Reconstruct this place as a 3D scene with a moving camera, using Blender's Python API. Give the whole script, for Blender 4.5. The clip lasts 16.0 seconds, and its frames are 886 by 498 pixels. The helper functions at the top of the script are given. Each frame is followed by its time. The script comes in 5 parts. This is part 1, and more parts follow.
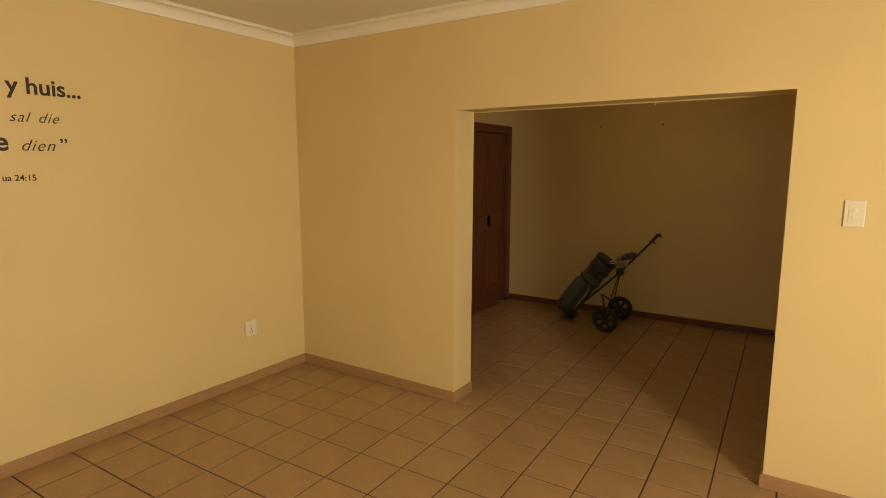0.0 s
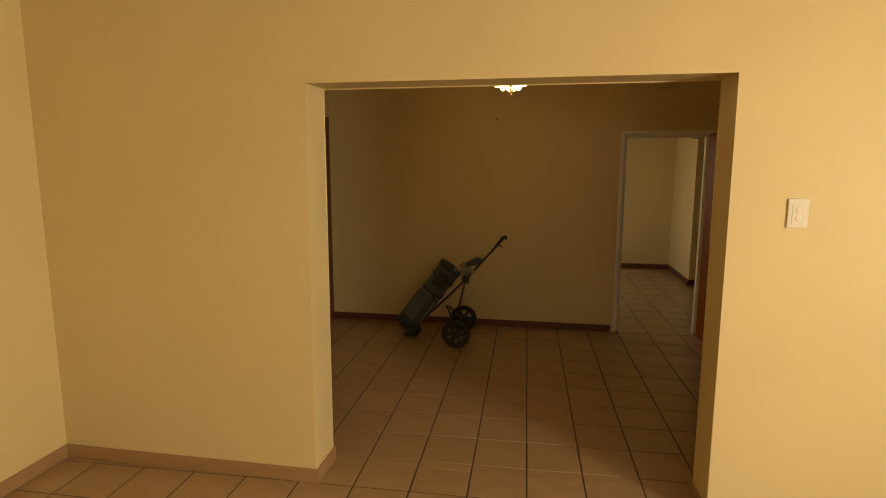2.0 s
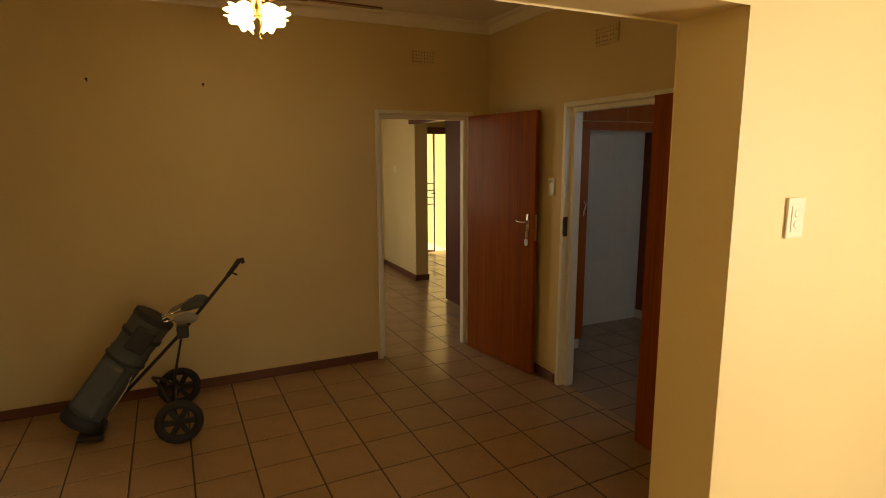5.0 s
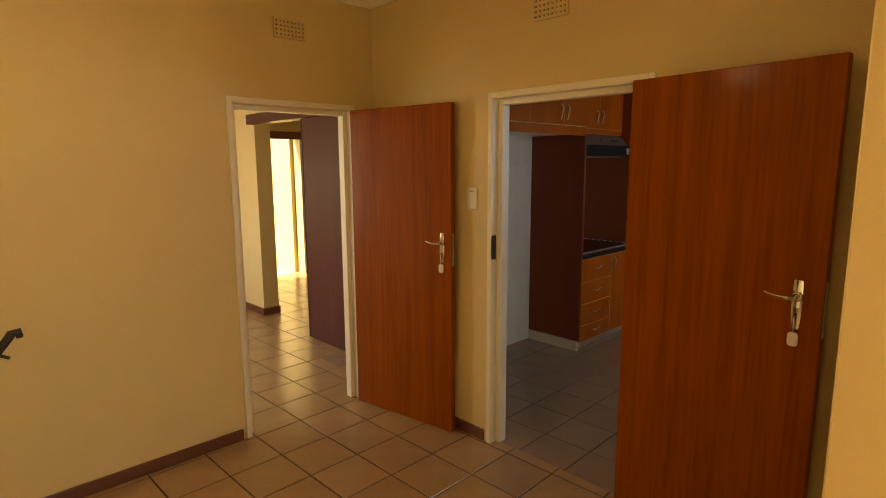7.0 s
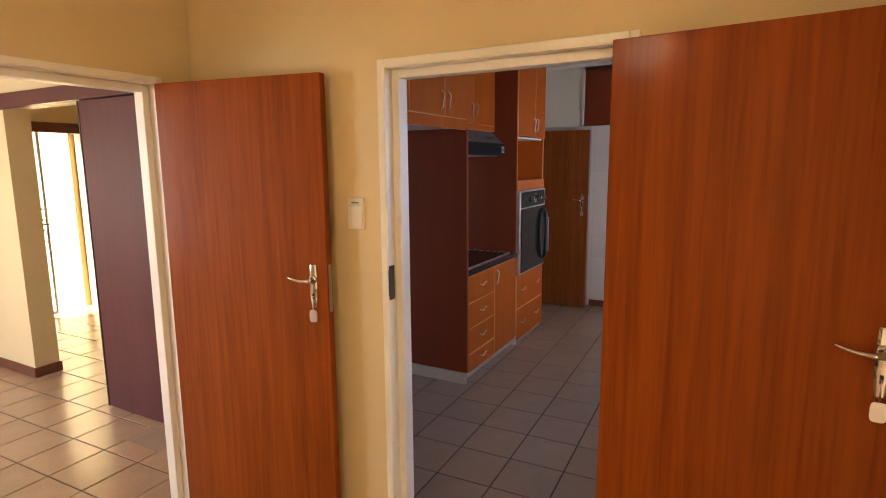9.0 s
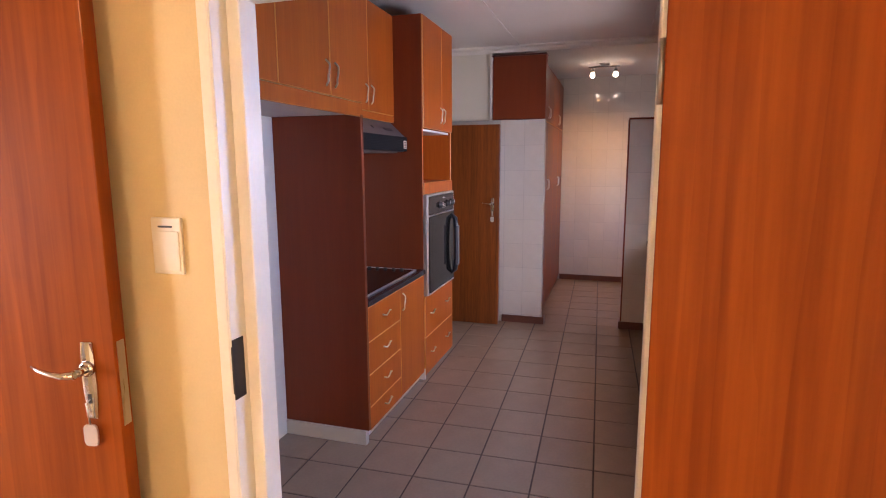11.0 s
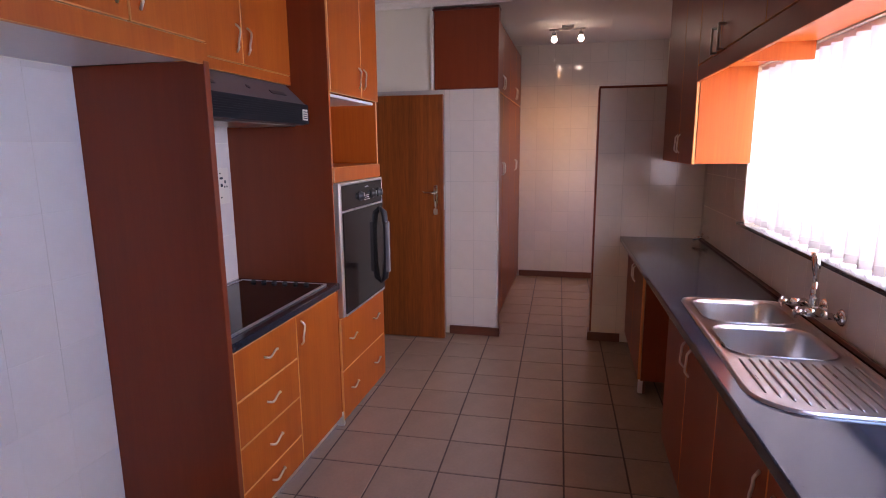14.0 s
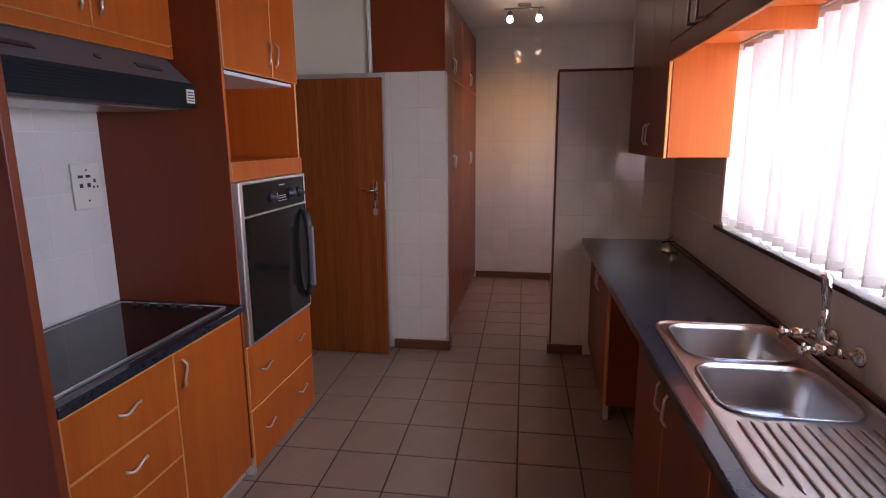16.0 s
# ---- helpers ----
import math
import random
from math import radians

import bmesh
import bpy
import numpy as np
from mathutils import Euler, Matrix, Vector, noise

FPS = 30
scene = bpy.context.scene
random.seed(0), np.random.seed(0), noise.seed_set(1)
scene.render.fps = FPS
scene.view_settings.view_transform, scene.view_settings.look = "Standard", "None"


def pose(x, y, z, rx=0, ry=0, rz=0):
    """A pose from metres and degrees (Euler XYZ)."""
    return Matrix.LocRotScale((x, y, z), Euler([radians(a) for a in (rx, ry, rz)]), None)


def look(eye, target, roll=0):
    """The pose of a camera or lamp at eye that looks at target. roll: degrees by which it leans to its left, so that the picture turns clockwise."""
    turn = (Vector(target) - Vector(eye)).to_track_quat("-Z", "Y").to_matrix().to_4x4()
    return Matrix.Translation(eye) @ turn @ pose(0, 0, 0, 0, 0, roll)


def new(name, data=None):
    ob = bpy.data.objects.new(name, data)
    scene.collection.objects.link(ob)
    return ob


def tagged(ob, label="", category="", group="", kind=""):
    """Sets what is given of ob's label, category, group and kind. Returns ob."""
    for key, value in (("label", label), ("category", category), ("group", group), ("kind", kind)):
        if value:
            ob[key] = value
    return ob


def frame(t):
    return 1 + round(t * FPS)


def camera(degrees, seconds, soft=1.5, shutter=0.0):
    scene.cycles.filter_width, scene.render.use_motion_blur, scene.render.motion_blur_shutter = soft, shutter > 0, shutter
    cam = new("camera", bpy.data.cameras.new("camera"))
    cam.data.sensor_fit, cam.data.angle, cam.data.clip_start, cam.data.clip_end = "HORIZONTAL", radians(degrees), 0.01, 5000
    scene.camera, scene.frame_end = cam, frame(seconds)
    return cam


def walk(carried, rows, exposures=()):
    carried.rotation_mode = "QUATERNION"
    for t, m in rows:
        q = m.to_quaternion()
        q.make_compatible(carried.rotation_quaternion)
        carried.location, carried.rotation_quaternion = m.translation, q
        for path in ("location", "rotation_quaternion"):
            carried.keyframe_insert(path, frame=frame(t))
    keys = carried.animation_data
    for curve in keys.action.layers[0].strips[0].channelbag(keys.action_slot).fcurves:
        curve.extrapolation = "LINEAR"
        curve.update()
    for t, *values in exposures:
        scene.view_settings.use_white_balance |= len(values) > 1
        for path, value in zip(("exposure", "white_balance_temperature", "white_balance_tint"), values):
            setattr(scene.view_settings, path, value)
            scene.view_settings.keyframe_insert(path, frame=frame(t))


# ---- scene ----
cam = camera(77.6, 16.0, soft=1.05)
PATH = [
    (0, (0.136, -0.211, 1.743), (-0.947, 1.443, 1.446), 0.1),
    (0.5, (-0.131, -0.087, 1.735), (-1.085, 1.646, 1.44), 0.2),
    (1, (-0.356, 0.056, 1.723), (-1.078, 1.898, 1.43), 0.2),
    (1.5, (-0.581, 0.251, 1.716), (-1.099, 2.16, 1.423), 0.1),
    (2, (-0.769, 0.454, 1.725), (-1.112, 2.401, 1.426), 0.1),
    (2.5, (-0.979, 0.684, 1.723), (-1.087, 2.658, 1.426), 0.1),
    (3, (-1.124, 0.934, 1.698), (-1.028, 2.909, 1.399), 0.1),
    (3.5, (-1.233, 1.212, 1.712), (-0.99, 3.175, 1.416), 0.2),
    (4, (-1.318, 1.464, 1.709), (-0.913, 3.399, 1.408), 0.1),
    (4.5, (-1.385, 1.716, 1.714), (-0.725, 3.579, 1.408), -0.0),
    (4.7, (-1.393, 1.826, 1.725), (-0.66, 3.659, 1.402), -0.1),
    (7, (-1.334, 3.119, 1.685), (0.037, 4.543, 1.378), -0.3),
    (7.5, (-1.231, 3.352, 1.672), (0.24, 4.671, 1.362), -0.3),
    (8, (-1.135, 3.588, 1.665), (0.461, 4.754, 1.361), -0.5),
    (8.5, (-0.96, 3.787, 1.664), (0.727, 4.815, 1.354), -0.4),
    (9, (-0.765, 3.957, 1.679), (0.973, 4.898, 1.372), -0.5),
    (9.5, (-0.568, 4.103, 1.672), (1.218, 4.95, 1.366), -0.4),
    (10, (-0.353, 4.248, 1.689), (1.495, 4.944, 1.372), -0.2),
    (12.3, (0.584, 4.414, 1.619), (2.481, 4.968, 1.307), -0.3),
    (12.5, (0.669, 4.414, 1.629), (2.566, 4.964, 1.313), -0.3),
    (13, (0.818, 4.415, 1.631), (2.715, 4.956, 1.304), -0.4),
    (13.5, (0.961, 4.432, 1.625), (2.842, 4.936, 1.276), -0.4),
    (14, (1.09, 4.449, 1.618), (3.005, 4.901, 1.256), -0.5),
    (14.5, (1.24, 4.431, 1.618), (3.163, 4.837, 1.249), -0.4),
    (15, (1.392, 4.394, 1.622), (3.321, 4.774, 1.254), -0.5),
    (15.5, (1.518, 4.381, 1.607), (3.448, 4.739, 1.225), -0.5),
    (16, (1.653, 4.397, 1.611), (3.586, 4.728, 1.22), -0.4),
]
EXPOSURES = [(0, 0.0, 11000, 8), (3.5, 0.06, 11000, 8), (4.5, 0.32, 10500, 6), (7, 1.75, 10200, 7), (8, 2.2, 8000, 12), (9, 2.7, 6500, 17), (10, 3.05, 6300, 20), (12.5, 3.72, 6300, 38), (13.5, 3.42, 6300, 38), (14.5, 3.08, 6300, 30), (16, 2.85, 6300, 26)]
walk(cam, [(t, look(eye, target, roll)) for t, eye, target, roll in PATH], EXPOSURES)

# ---------------------------------------------------------------- world, sun, large lights
world = bpy.data.worlds.new("sky")
scene.world = world
world.use_nodes = True
_bg = world.node_tree.nodes["Background"]
_sky = world.node_tree.nodes.new("ShaderNodeTexSky")
_sky.sky_type, _sky.sun_disc = "NISHITA", False
_sky.sun_elevation, _sky.sun_rotation = radians(52), radians(-62)
world.node_tree.links.new(_sky.outputs[0], _bg.inputs[0])
_bg.inputs[1].default_value = 0.15


def lamp(name, kind, m, energy, color, **kw):
    d = bpy.data.lights.new(name, kind)
    d.energy, d.color = energy, color
    for k, v in kw.items():
        if k == "size":
            d.shape, d.size, d.size_y = "RECTANGLE", v[0], v[1]
        elif k == "radius":
            d.shadow_soft_size = v
        elif k == "angle":
            d.angle = v
        elif k == "cone":
            d.spot_size, d.spot_blend = v, 0.9
    ob = new(name, d)
    ob.matrix_world = m
    return ob


lamp("sun", "SUN", look((-6, 20, 12), (-6 + 1.0, 20 - 0.55, 12 - 1.45)), 5.0, (1.0, 0.95, 0.86), angle=radians(0.5))
DAY = (0.93, 0.96, 1.0)
# daylight in the lounge windows, the scullery window and the kitchen window (bare pane and behind the blind)
lamp("lounge_window_light_a", "AREA", look((2.56, 0.4, 1.5), (0, 0.3, 1.3)), 145, DAY, size=(1.0, 1.5))
lamp("lounge_window_light_b", "AREA", look((0.6, -2.56, 1.45), (0.6, 0, 1.2)), 5, DAY, size=(2.4, 1.5))
# added fill from the hall's west side, where no window is known
lamp("hall_window_light", "AREA", look((-1.46, 8.6, 1.5), (0, 8.6, 1.2)), 11, DAY, size=(1.5, 1.2))
lamp("scullery_window_light", "AREA", look((6.95, 3.42, 1.55), (7.7, 4.4, 1.35)), 0.4, (0.50, 0.74, 1.0), size=(0.8, 0.9))
lamp("kitchen_bare_pane_light", "AREA", look((2.38, 3.35, 1.62), (2.1, 6.0, 1.2)), 9.5, (0.36, 0.60, 1.0), size=(0.82, 0.85))
lamp("kitchen_window_light", "AREA", look((3.74, 3.34, 1.6), (3.74, 4.5, 1.6)), 6.4, (0.96, 0.96, 1.0), size=(1.78, 0.85))
# the lit lamps
lamp("fan_bulb_light", "POINT", Matrix.Translation((-1.02, 4.89, 2.27)), 0.6, (1.0, 0.62, 0.34), radius=0.04)
BULB = (1.0, 0.52, 0.17)
lamp("spot_bulb_light_a", "SPOT", look((6.97, 4.68, 2.60), (7.75, 4.75, 0.9)), 2.4, BULB, radius=0.03, cone=radians(125))
lamp("spot_bulb_light_b", "SPOT", look((6.97, 4.42, 2.60), (7.45, 4.40, 0.6)), 2.4, BULB, radius=0.03, cone=radians(125))

# ---------------------------------------------------------------- materials


def nodes_of(name):
    m = bpy.data.materials.new(name)
    m.use_nodes = True
    t = m.node_tree
    return m, t, t.nodes, t.links, t.nodes["Principled BSDF"]


def plain(name, color, rough=0.5, metal=0.0, var=0.10, scale=6.0, bump=0.02, fine=90.0, spec=0.5, rand=0.0, coat=0.0, stretch=(1, 1, 1), rvar=0.07):
    """A surface with broad and fine variation of tone, and a fine relief."""
    m, t, n, l, p = nodes_of(name)
    co = n.new("ShaderNodeTexCoord")
    mp = n.new("ShaderNodeMapping")
    mp.inputs["Scale"].default_value = stretch
    l.new(co.outputs["Object"], mp.inputs["Vector"])
    a, b = n.new("ShaderNodeTexNoise"), n.new("ShaderNodeTexNoise")
    a.inputs["Scale"].default_value, a.inputs["Detail"].default_value = scale, 5
    b.inputs["Scale"].default_value, b.inputs["Detail"].default_value = fine, 3
    l.new(mp.outputs[0], a.inputs["Vector"]), l.new(mp.outputs[0], b.inputs["Vector"])
    mix = n.new("ShaderNodeMix")
    mix.data_type = "FLOAT"
    mix.inputs[0].default_value = 0.35
    l.new(a.outputs["Fac"], mix.inputs[2]), l.new(b.outputs["Fac"], mix.inputs[3])
    ramp = n.new("ShaderNodeValToRGB")
    ramp.color_ramp.elements[0].position, ramp.color_ramp.elements[1].position = 0.3, 0.7
    ramp.color_ramp.elements[0].color = (*[c * (1 - var) for c in color], 1)
    ramp.color_ramp.elements[1].color = (*[min(1, c * (1 + var)) for c in color], 1)
    l.new(mix.outputs[0], ramp.inputs[0])
    out = ramp.outputs[0]
    if rand:
        oi, hs, mr = n.new("ShaderNodeObjectInfo"), n.new("ShaderNodeHueSaturation"), n.new("ShaderNodeMapRange")
        mr.inputs["To Min"].default_value, mr.inputs["To Max"].default_value = 1 - rand, 1 + rand
        l.new(oi.outputs["Random"], mr.inputs[0]), l.new(mr.outputs[0], hs.inputs["Value"]), l.new(out, hs.inputs["Color"])
        out = hs.outputs[0]
    l.new(out, p.inputs["Base Color"])
    rr = n.new("ShaderNodeMapRange")
    rr.inputs["To Min"].default_value, rr.inputs["To Max"].default_value = max(0, rough - rvar), min(1, rough + rvar)
    l.new(a.outputs["Fac"], rr.inputs[0]), l.new(rr.outputs[0], p.inputs["Roughness"])
    p.inputs["Metallic"].default_value = metal
    p.inputs["Specular IOR Level"].default_value = spec
    p.inputs["Coat Weight"].default_value = coat
    if bump:
        bp = n.new("ShaderNodeBump")
        bp.inputs["Strength"].default_value, bp.inputs["Distance"].default_value = bump, 0.02
        l.new(mix.outputs[0], bp.inputs["Height"]), l.new(bp.outputs[0], p.inputs["Normal"])
    return m


def wood(name, dark, light, rough=0.35, grain=22.0, axis=2, rand=0.08, contrast=1.0, coat=0.0, spec=0.5, fine=0.3, figure=0.0):
    """Veneer with long streaks along an axis (0, 1, 2), broader bands and fine pores."""
    m, t, n, l, p = nodes_of(name)
    co, oi = n.new("ShaderNodeTexCoord"), n.new("ShaderNodeObjectInfo")
    mp, add = n.new("ShaderNodeMapping"), n.new("ShaderNodeVectorMath")
    s = [1.0, 1.0, 1.0]
    s[axis] = 0.045
    mp.inputs["Scale"].default_value = s
    sc = n.new("ShaderNodeVectorMath")
    sc.operation = "SCALE"
    sc.inputs[0].default_value = (7.0, 5.0, 3.0)
    l.new(oi.outputs["Random"], sc.inputs["Scale"])
    l.new(co.outputs["Object"], add.inputs[0]), l.new(sc.outputs[0], add.inputs[1]), l.new(add.outputs[0], mp.inputs["Vector"])
    a, b, c = (n.new("ShaderNodeTexNoise") for _ in range(3))
    for k, (q, de, di) in zip((a, b, c), ((grain * 0.35, 3, 1.2), (grain * 1.6, 6, 0.6), (grain * 9, 3, 0.0))):
        k.inputs["Scale"].default_value, k.inputs["Detail"].default_value, k.inputs["Distortion"].default_value = q, de, di
        l.new(mp.outputs[0], k.inputs["Vector"])
    m1, m2 = n.new("ShaderNodeMix"), n.new("ShaderNodeMix")
    m1.inputs[0].default_value, m2.inputs[0].default_value = 0.5, fine
    l.new(a.outputs["Fac"], m1.inputs[2]), l.new(b.outputs["Fac"], m1.inputs[3])
    l.new(m1.outputs[0], m2.inputs[2]), l.new(c.outputs["Fac"], m2.inputs[3])
    if figure:
        wv, m3 = n.new("ShaderNodeTexWave"), n.new("ShaderNodeMix")
        wv.bands_direction, wv.wave_profile = "X", "SAW"
        for key, val in (("Scale", 7.0), ("Distortion", 22.0), ("Detail", 3.0), ("Detail Scale", 0.7), ("Detail Roughness", 0.55)):
            wv.inputs[key].default_value = val
        m3.inputs[0].default_value = figure
        l.new(mp.outputs[0], wv.inputs["Vector"]), l.new(m2.outputs[0], m3.inputs[2]), l.new(wv.outputs["Fac"], m3.inputs[3])
        m2 = m3
    ramp = n.new("ShaderNodeValToRGB")
    w = 0.17 / contrast
    ramp.color_ramp.elements[0].position, ramp.color_ramp.elements[1].position = 0.5 - w, 0.5 + w
    ramp.color_ramp.elements[0].color, ramp.color_ramp.elements[1].color = (*dark, 1), (*light, 1)
    l.new(m2.outputs[0], ramp.inputs[0])
    hs, mr = n.new("ShaderNodeHueSaturation"), n.new("ShaderNodeMapRange")
    mr.inputs["To Min"].default_value, mr.inputs["To Max"].default_value = 1 - rand, 1 + rand
    l.new(oi.outputs["Random"], mr.inputs[0]), l.new(mr.outputs[0], hs.inputs["Value"]), l.new(ramp.outputs[0], hs.inputs["Color"])
    l.new(hs.outputs[0], p.inputs["Base Color"])
    p.inputs["Roughness"].default_value, p.inputs["Coat Weight"].default_value = rough, coat
    p.inputs["Coat Roughness"].default_value, p.inputs["Specular IOR Level"].default_value = 0.15, spec
    bp = n.new("ShaderNodeBump")
    bp.inputs["Strength"].default_value, bp.inputs["Distance"].default_value = 0.03, 0.01
    l.new(m2.outputs[0], bp.inputs["Height"]), l.new(bp.outputs[0], p.inputs["Normal"])
    return m


def glow(name, color, strength):
    m, t, n, l, p = nodes_of(name)
    p.inputs["Base Color"].default_value = (0.9, 0.88, 0.8, 1)
    p.inputs["Emission Color"].default_value, p.inputs["Emission Strength"].default_value = (*color, 1), strength
    return m


def clear_glass(name):
    m, t, n, l, p = nodes_of(name)
    p.inputs["Transmission Weight"].default_value, p.inputs["Roughness"].default_value, p.inputs["IOR"].default_value = 1.0, 0.0, 1.45
    return m


def blind_cloth(name):
    """Woven white blind fabric: part of the light is scattered through it."""
    m, t, n, l, p = nodes_of(name)
    p.inputs["Base Color"].default_value, p.inputs["Roughness"].default_value = (0.85, 0.83, 0.81, 1), 0.85
    tr, mx = n.new("ShaderNodeBsdfTranslucent"), n.new("ShaderNodeMixShader")
    co, no, ramp = n.new("ShaderNodeTexCoord"), n.new("ShaderNodeTexNoise"), n.new("ShaderNodeValToRGB")
    mp = n.new("ShaderNodeMapping")
    mp.inputs["Scale"].default_value = (60, 60, 4)
    no.inputs["Scale"].default_value, no.inputs["Detail"].default_value = 3, 4
    ramp.color_ramp.elements[0].color, ramp.color_ramp.elements[1].color = (0.60, 0.57, 0.56, 1), (0.86, 0.84, 0.83, 1)
    l.new(co.outputs["Object"], mp.inputs[0]), l.new(mp.outputs[0], no.inputs["Vector"])
    l.new(no.outputs["Fac"], ramp.inputs[0]), l.new(ramp.outputs[0], tr.inputs["Color"])
    mx.inputs[0].default_value = 0.15
    l.new(p.outputs[0], mx.inputs[1]), l.new(tr.outputs[0], mx.inputs[2])
    l.new(mx.outputs[0], n["Material Output"].inputs["Surface"])
    return m


M_WALL = plain("cream_wall_paint", (0.65, 0.505, 0.265), 0.55, var=0.05, scale=1.6, bump=0.06, fine=160)
M_WALL_PALE = plain("pale_wall_paint", (0.72, 0.66, 0.52), 0.55, var=0.05, scale=1.6, bump=0.06, fine=160)
M_CEIL = plain("white_ceiling_paint", (0.74, 0.68, 0.60), 0.7, var=0.04, scale=2.0, bump=0.05, fine=120)
M_CORNICE = plain("white_cornice_paint", (0.78, 0.72, 0.62), 0.6, var=0.04, bump=0.02)
M_TILE = plain("tan_floor_tile", (0.375, 0.235, 0.132), 0.22, var=0.14, scale=5, bump=0.02, fine=60, rand=0.05)
M_KTILE = plain("beige_floor_tile", (0.30, 0.205, 0.14), 0.24, var=0.10, scale=5, bump=0.02, fine=60, rand=0.04)
M_GROUT = plain("dark_grout", (0.055, 0.028, 0.016), 0.85, var=0.2, scale=20, bump=0.1)
M_KGROUT = plain("brown_grout", (0.06, 0.03, 0.018), 0.85, var=0.2, scale=20, bump=0.1)
M_SKIRT_TILE = plain("tan_tile_skirting", (0.35, 0.20, 0.10), 0.35, var=0.14, scale=9, stretch=(1, 1, 3))
M_SKIRT = wood("red_brown_skirting_wood", (0.10, 0.03, 0.018), (0.17, 0.055, 0.03), 0.4, axis=0, rand=0.0)
M_SKIRT_K = wood("dark_skirting_wood", (0.10, 0.03, 0.018), (0.17, 0.055, 0.03), 0.4, axis=1, rand=0.0)
M_DOOR = wood("sapele_door_veneer", (0.165, 0.031, 0.004), (0.34, 0.082, 0.008), 0.50, grain=9, rand=0.04, contrast=0.9, spec=0.10, fine=0.30, figure=0.06, coat=0.07)
M_DOOR_K = wood("brown_door_veneer", (0.13, 0.026, 0.004), (0.30, 0.078, 0.010), 0.38, grain=18, rand=0.0, coat=0.2, contrast=1.2, fine=0.38, figure=0.06)
M_DOOR_OLD = wood("dark_panel_door_wood", (0.10, 0.026, 0.014), (0.17, 0.05, 0.022), 0.4, grain=20, rand=0.0)
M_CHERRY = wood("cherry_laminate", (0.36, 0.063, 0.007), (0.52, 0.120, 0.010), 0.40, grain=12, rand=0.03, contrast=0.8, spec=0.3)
# darker cherry for side panels; also paints shade on fronts turned from the window
M_CHERRY_PANEL_SHADE = wood("dark_cherry_panel_and_shaded_door", (0.185, 0.031, 0.008), (0.235, 0.043, 0.011), 0.38, grain=12, rand=0.0, contrast=0.8, spec=0.35)
M_EDGE = plain("light_cherry_edging", (0.66, 0.27, 0.075), 0.4, var=0.06)
M_WHITE_PAINT = plain("cream_gloss_paint", (0.80, 0.76, 0.66), 0.35, var=0.05, scale=4, bump=0.03)
M_STEEL_FRAME = M_WHITE_PAINT
M_WHITE_BOARD = plain("white_melamine", (0.72, 0.70, 0.68), 0.4, var=0.04)
M_WTILE = plain("white_glazed_wall_tile", (0.69, 0.62, 0.53), 0.08, var=0.04, scale=3, bump=0.015, fine=14, rand=0.025)
M_WTILE_GROUT = plain("pale_tile_grout", (0.52, 0.46, 0.39), 0.8, var=0.1)
M_PLASTIC = plain("white_switch_plastic", (0.70, 0.63, 0.50), 0.3, var=0.02, bump=0.0)
M_PLASTIC_DARK = plain("dark_slot_plastic", (0.03, 0.03, 0.03), 0.5, var=0.1, bump=0.0)
M_CHROME = plain("polished_chrome", (0.66, 0.64, 0.61), 0.09, metal=1.0, var=0.03, bump=0.0)
M_SATIN = plain("satin_nickel", (0.78, 0.74, 0.70), 0.32, metal=1.0, var=0.03, bump=0.0)
M_BRUSHED = plain("brushed_steel", (0.44, 0.42, 0.405), 0.30, metal=1.0, var=0.06, scale=4, fine=200, bump=0.01, stretch=(1, 12, 1))
M_ALU = plain("anodised_aluminium", (0.86, 0.86, 0.88), 0.36, metal=1.0, var=0.04, bump=0.0)
M_BLACK_GLASS = plain("black_oven_glass", (0.010, 0.009, 0.008), 0.04, var=0.1, bump=0.0, spec=0.3)
M_BLACK = plain("black_plastic", (0.02, 0.02, 0.022), 0.4, var=0.15, bump=0.01)
M_LOUVRE = plain("black_louvre_plastic", (0.012, 0.012, 0.013), 0.6, var=0.15, bump=0.0, spec=0.15)
M_GRANITE = plain("black_granite", (0.024, 0.024, 0.029), 0.11, var=0.55, scale=60, fine=240, bump=0.0, spec=0.5, rvar=0.005)
M_HOOD = plain("grey_hood_enamel", (0.10, 0.085, 0.082), 0.38, metal=0.0, var=0.06)
M_GREY_INLAY = plain("grey_handle_inlay", (0.16, 0.15, 0.15), 0.35, var=0.06)
M_RUBBER = plain("black_rubber", (0.018, 0.018, 0.018), 0.7, var=0.2)
M_BAG = plain("grey_nylon_cloth", (0.075, 0.085, 0.085), 0.75, var=0.15, scale=14, fine=260, bump=0.12)
M_BAG_DARK = plain("black_nylon_cloth", (0.025, 0.026, 0.028), 0.7, var=0.15, scale=14, fine=260, bump=0.1)
M_CLUB = plain("pale_head_cover_cloth", (0.24, 0.22, 0.19), 0.85, var=0.2, bump=0.1)
M_DARK_STEEL = plain("dark_painted_steel", (0.03, 0.026, 0.024), 0.4, metal=0.4, var=0.1)
M_FAN_WOOD = wood("dark_fan_blade_wood", (0.10, 0.035, 0.015), (0.17, 0.06, 0.025), 0.35, axis=0, rand=0.0)
M_CANE = plain("woven_cane", (0.48, 0.33, 0.15), 0.6, var=0.25, scale=60, fine=220, bump=0.2)
M_BRASS = plain("antique_brass", (0.55, 0.36, 0.14), 0.25, metal=1.0, var=0.15)
M_SHADE = glow("lit_frosted_glass", (1.0, 0.76, 0.44), 8.0)
M_BULB = glow("lit_bulb", (1.0, 0.86, 0.6), 14.0)
M_SPOT_BULB = glow("lit_spot_bulb", (1.0, 0.85, 0.6), 3.0)
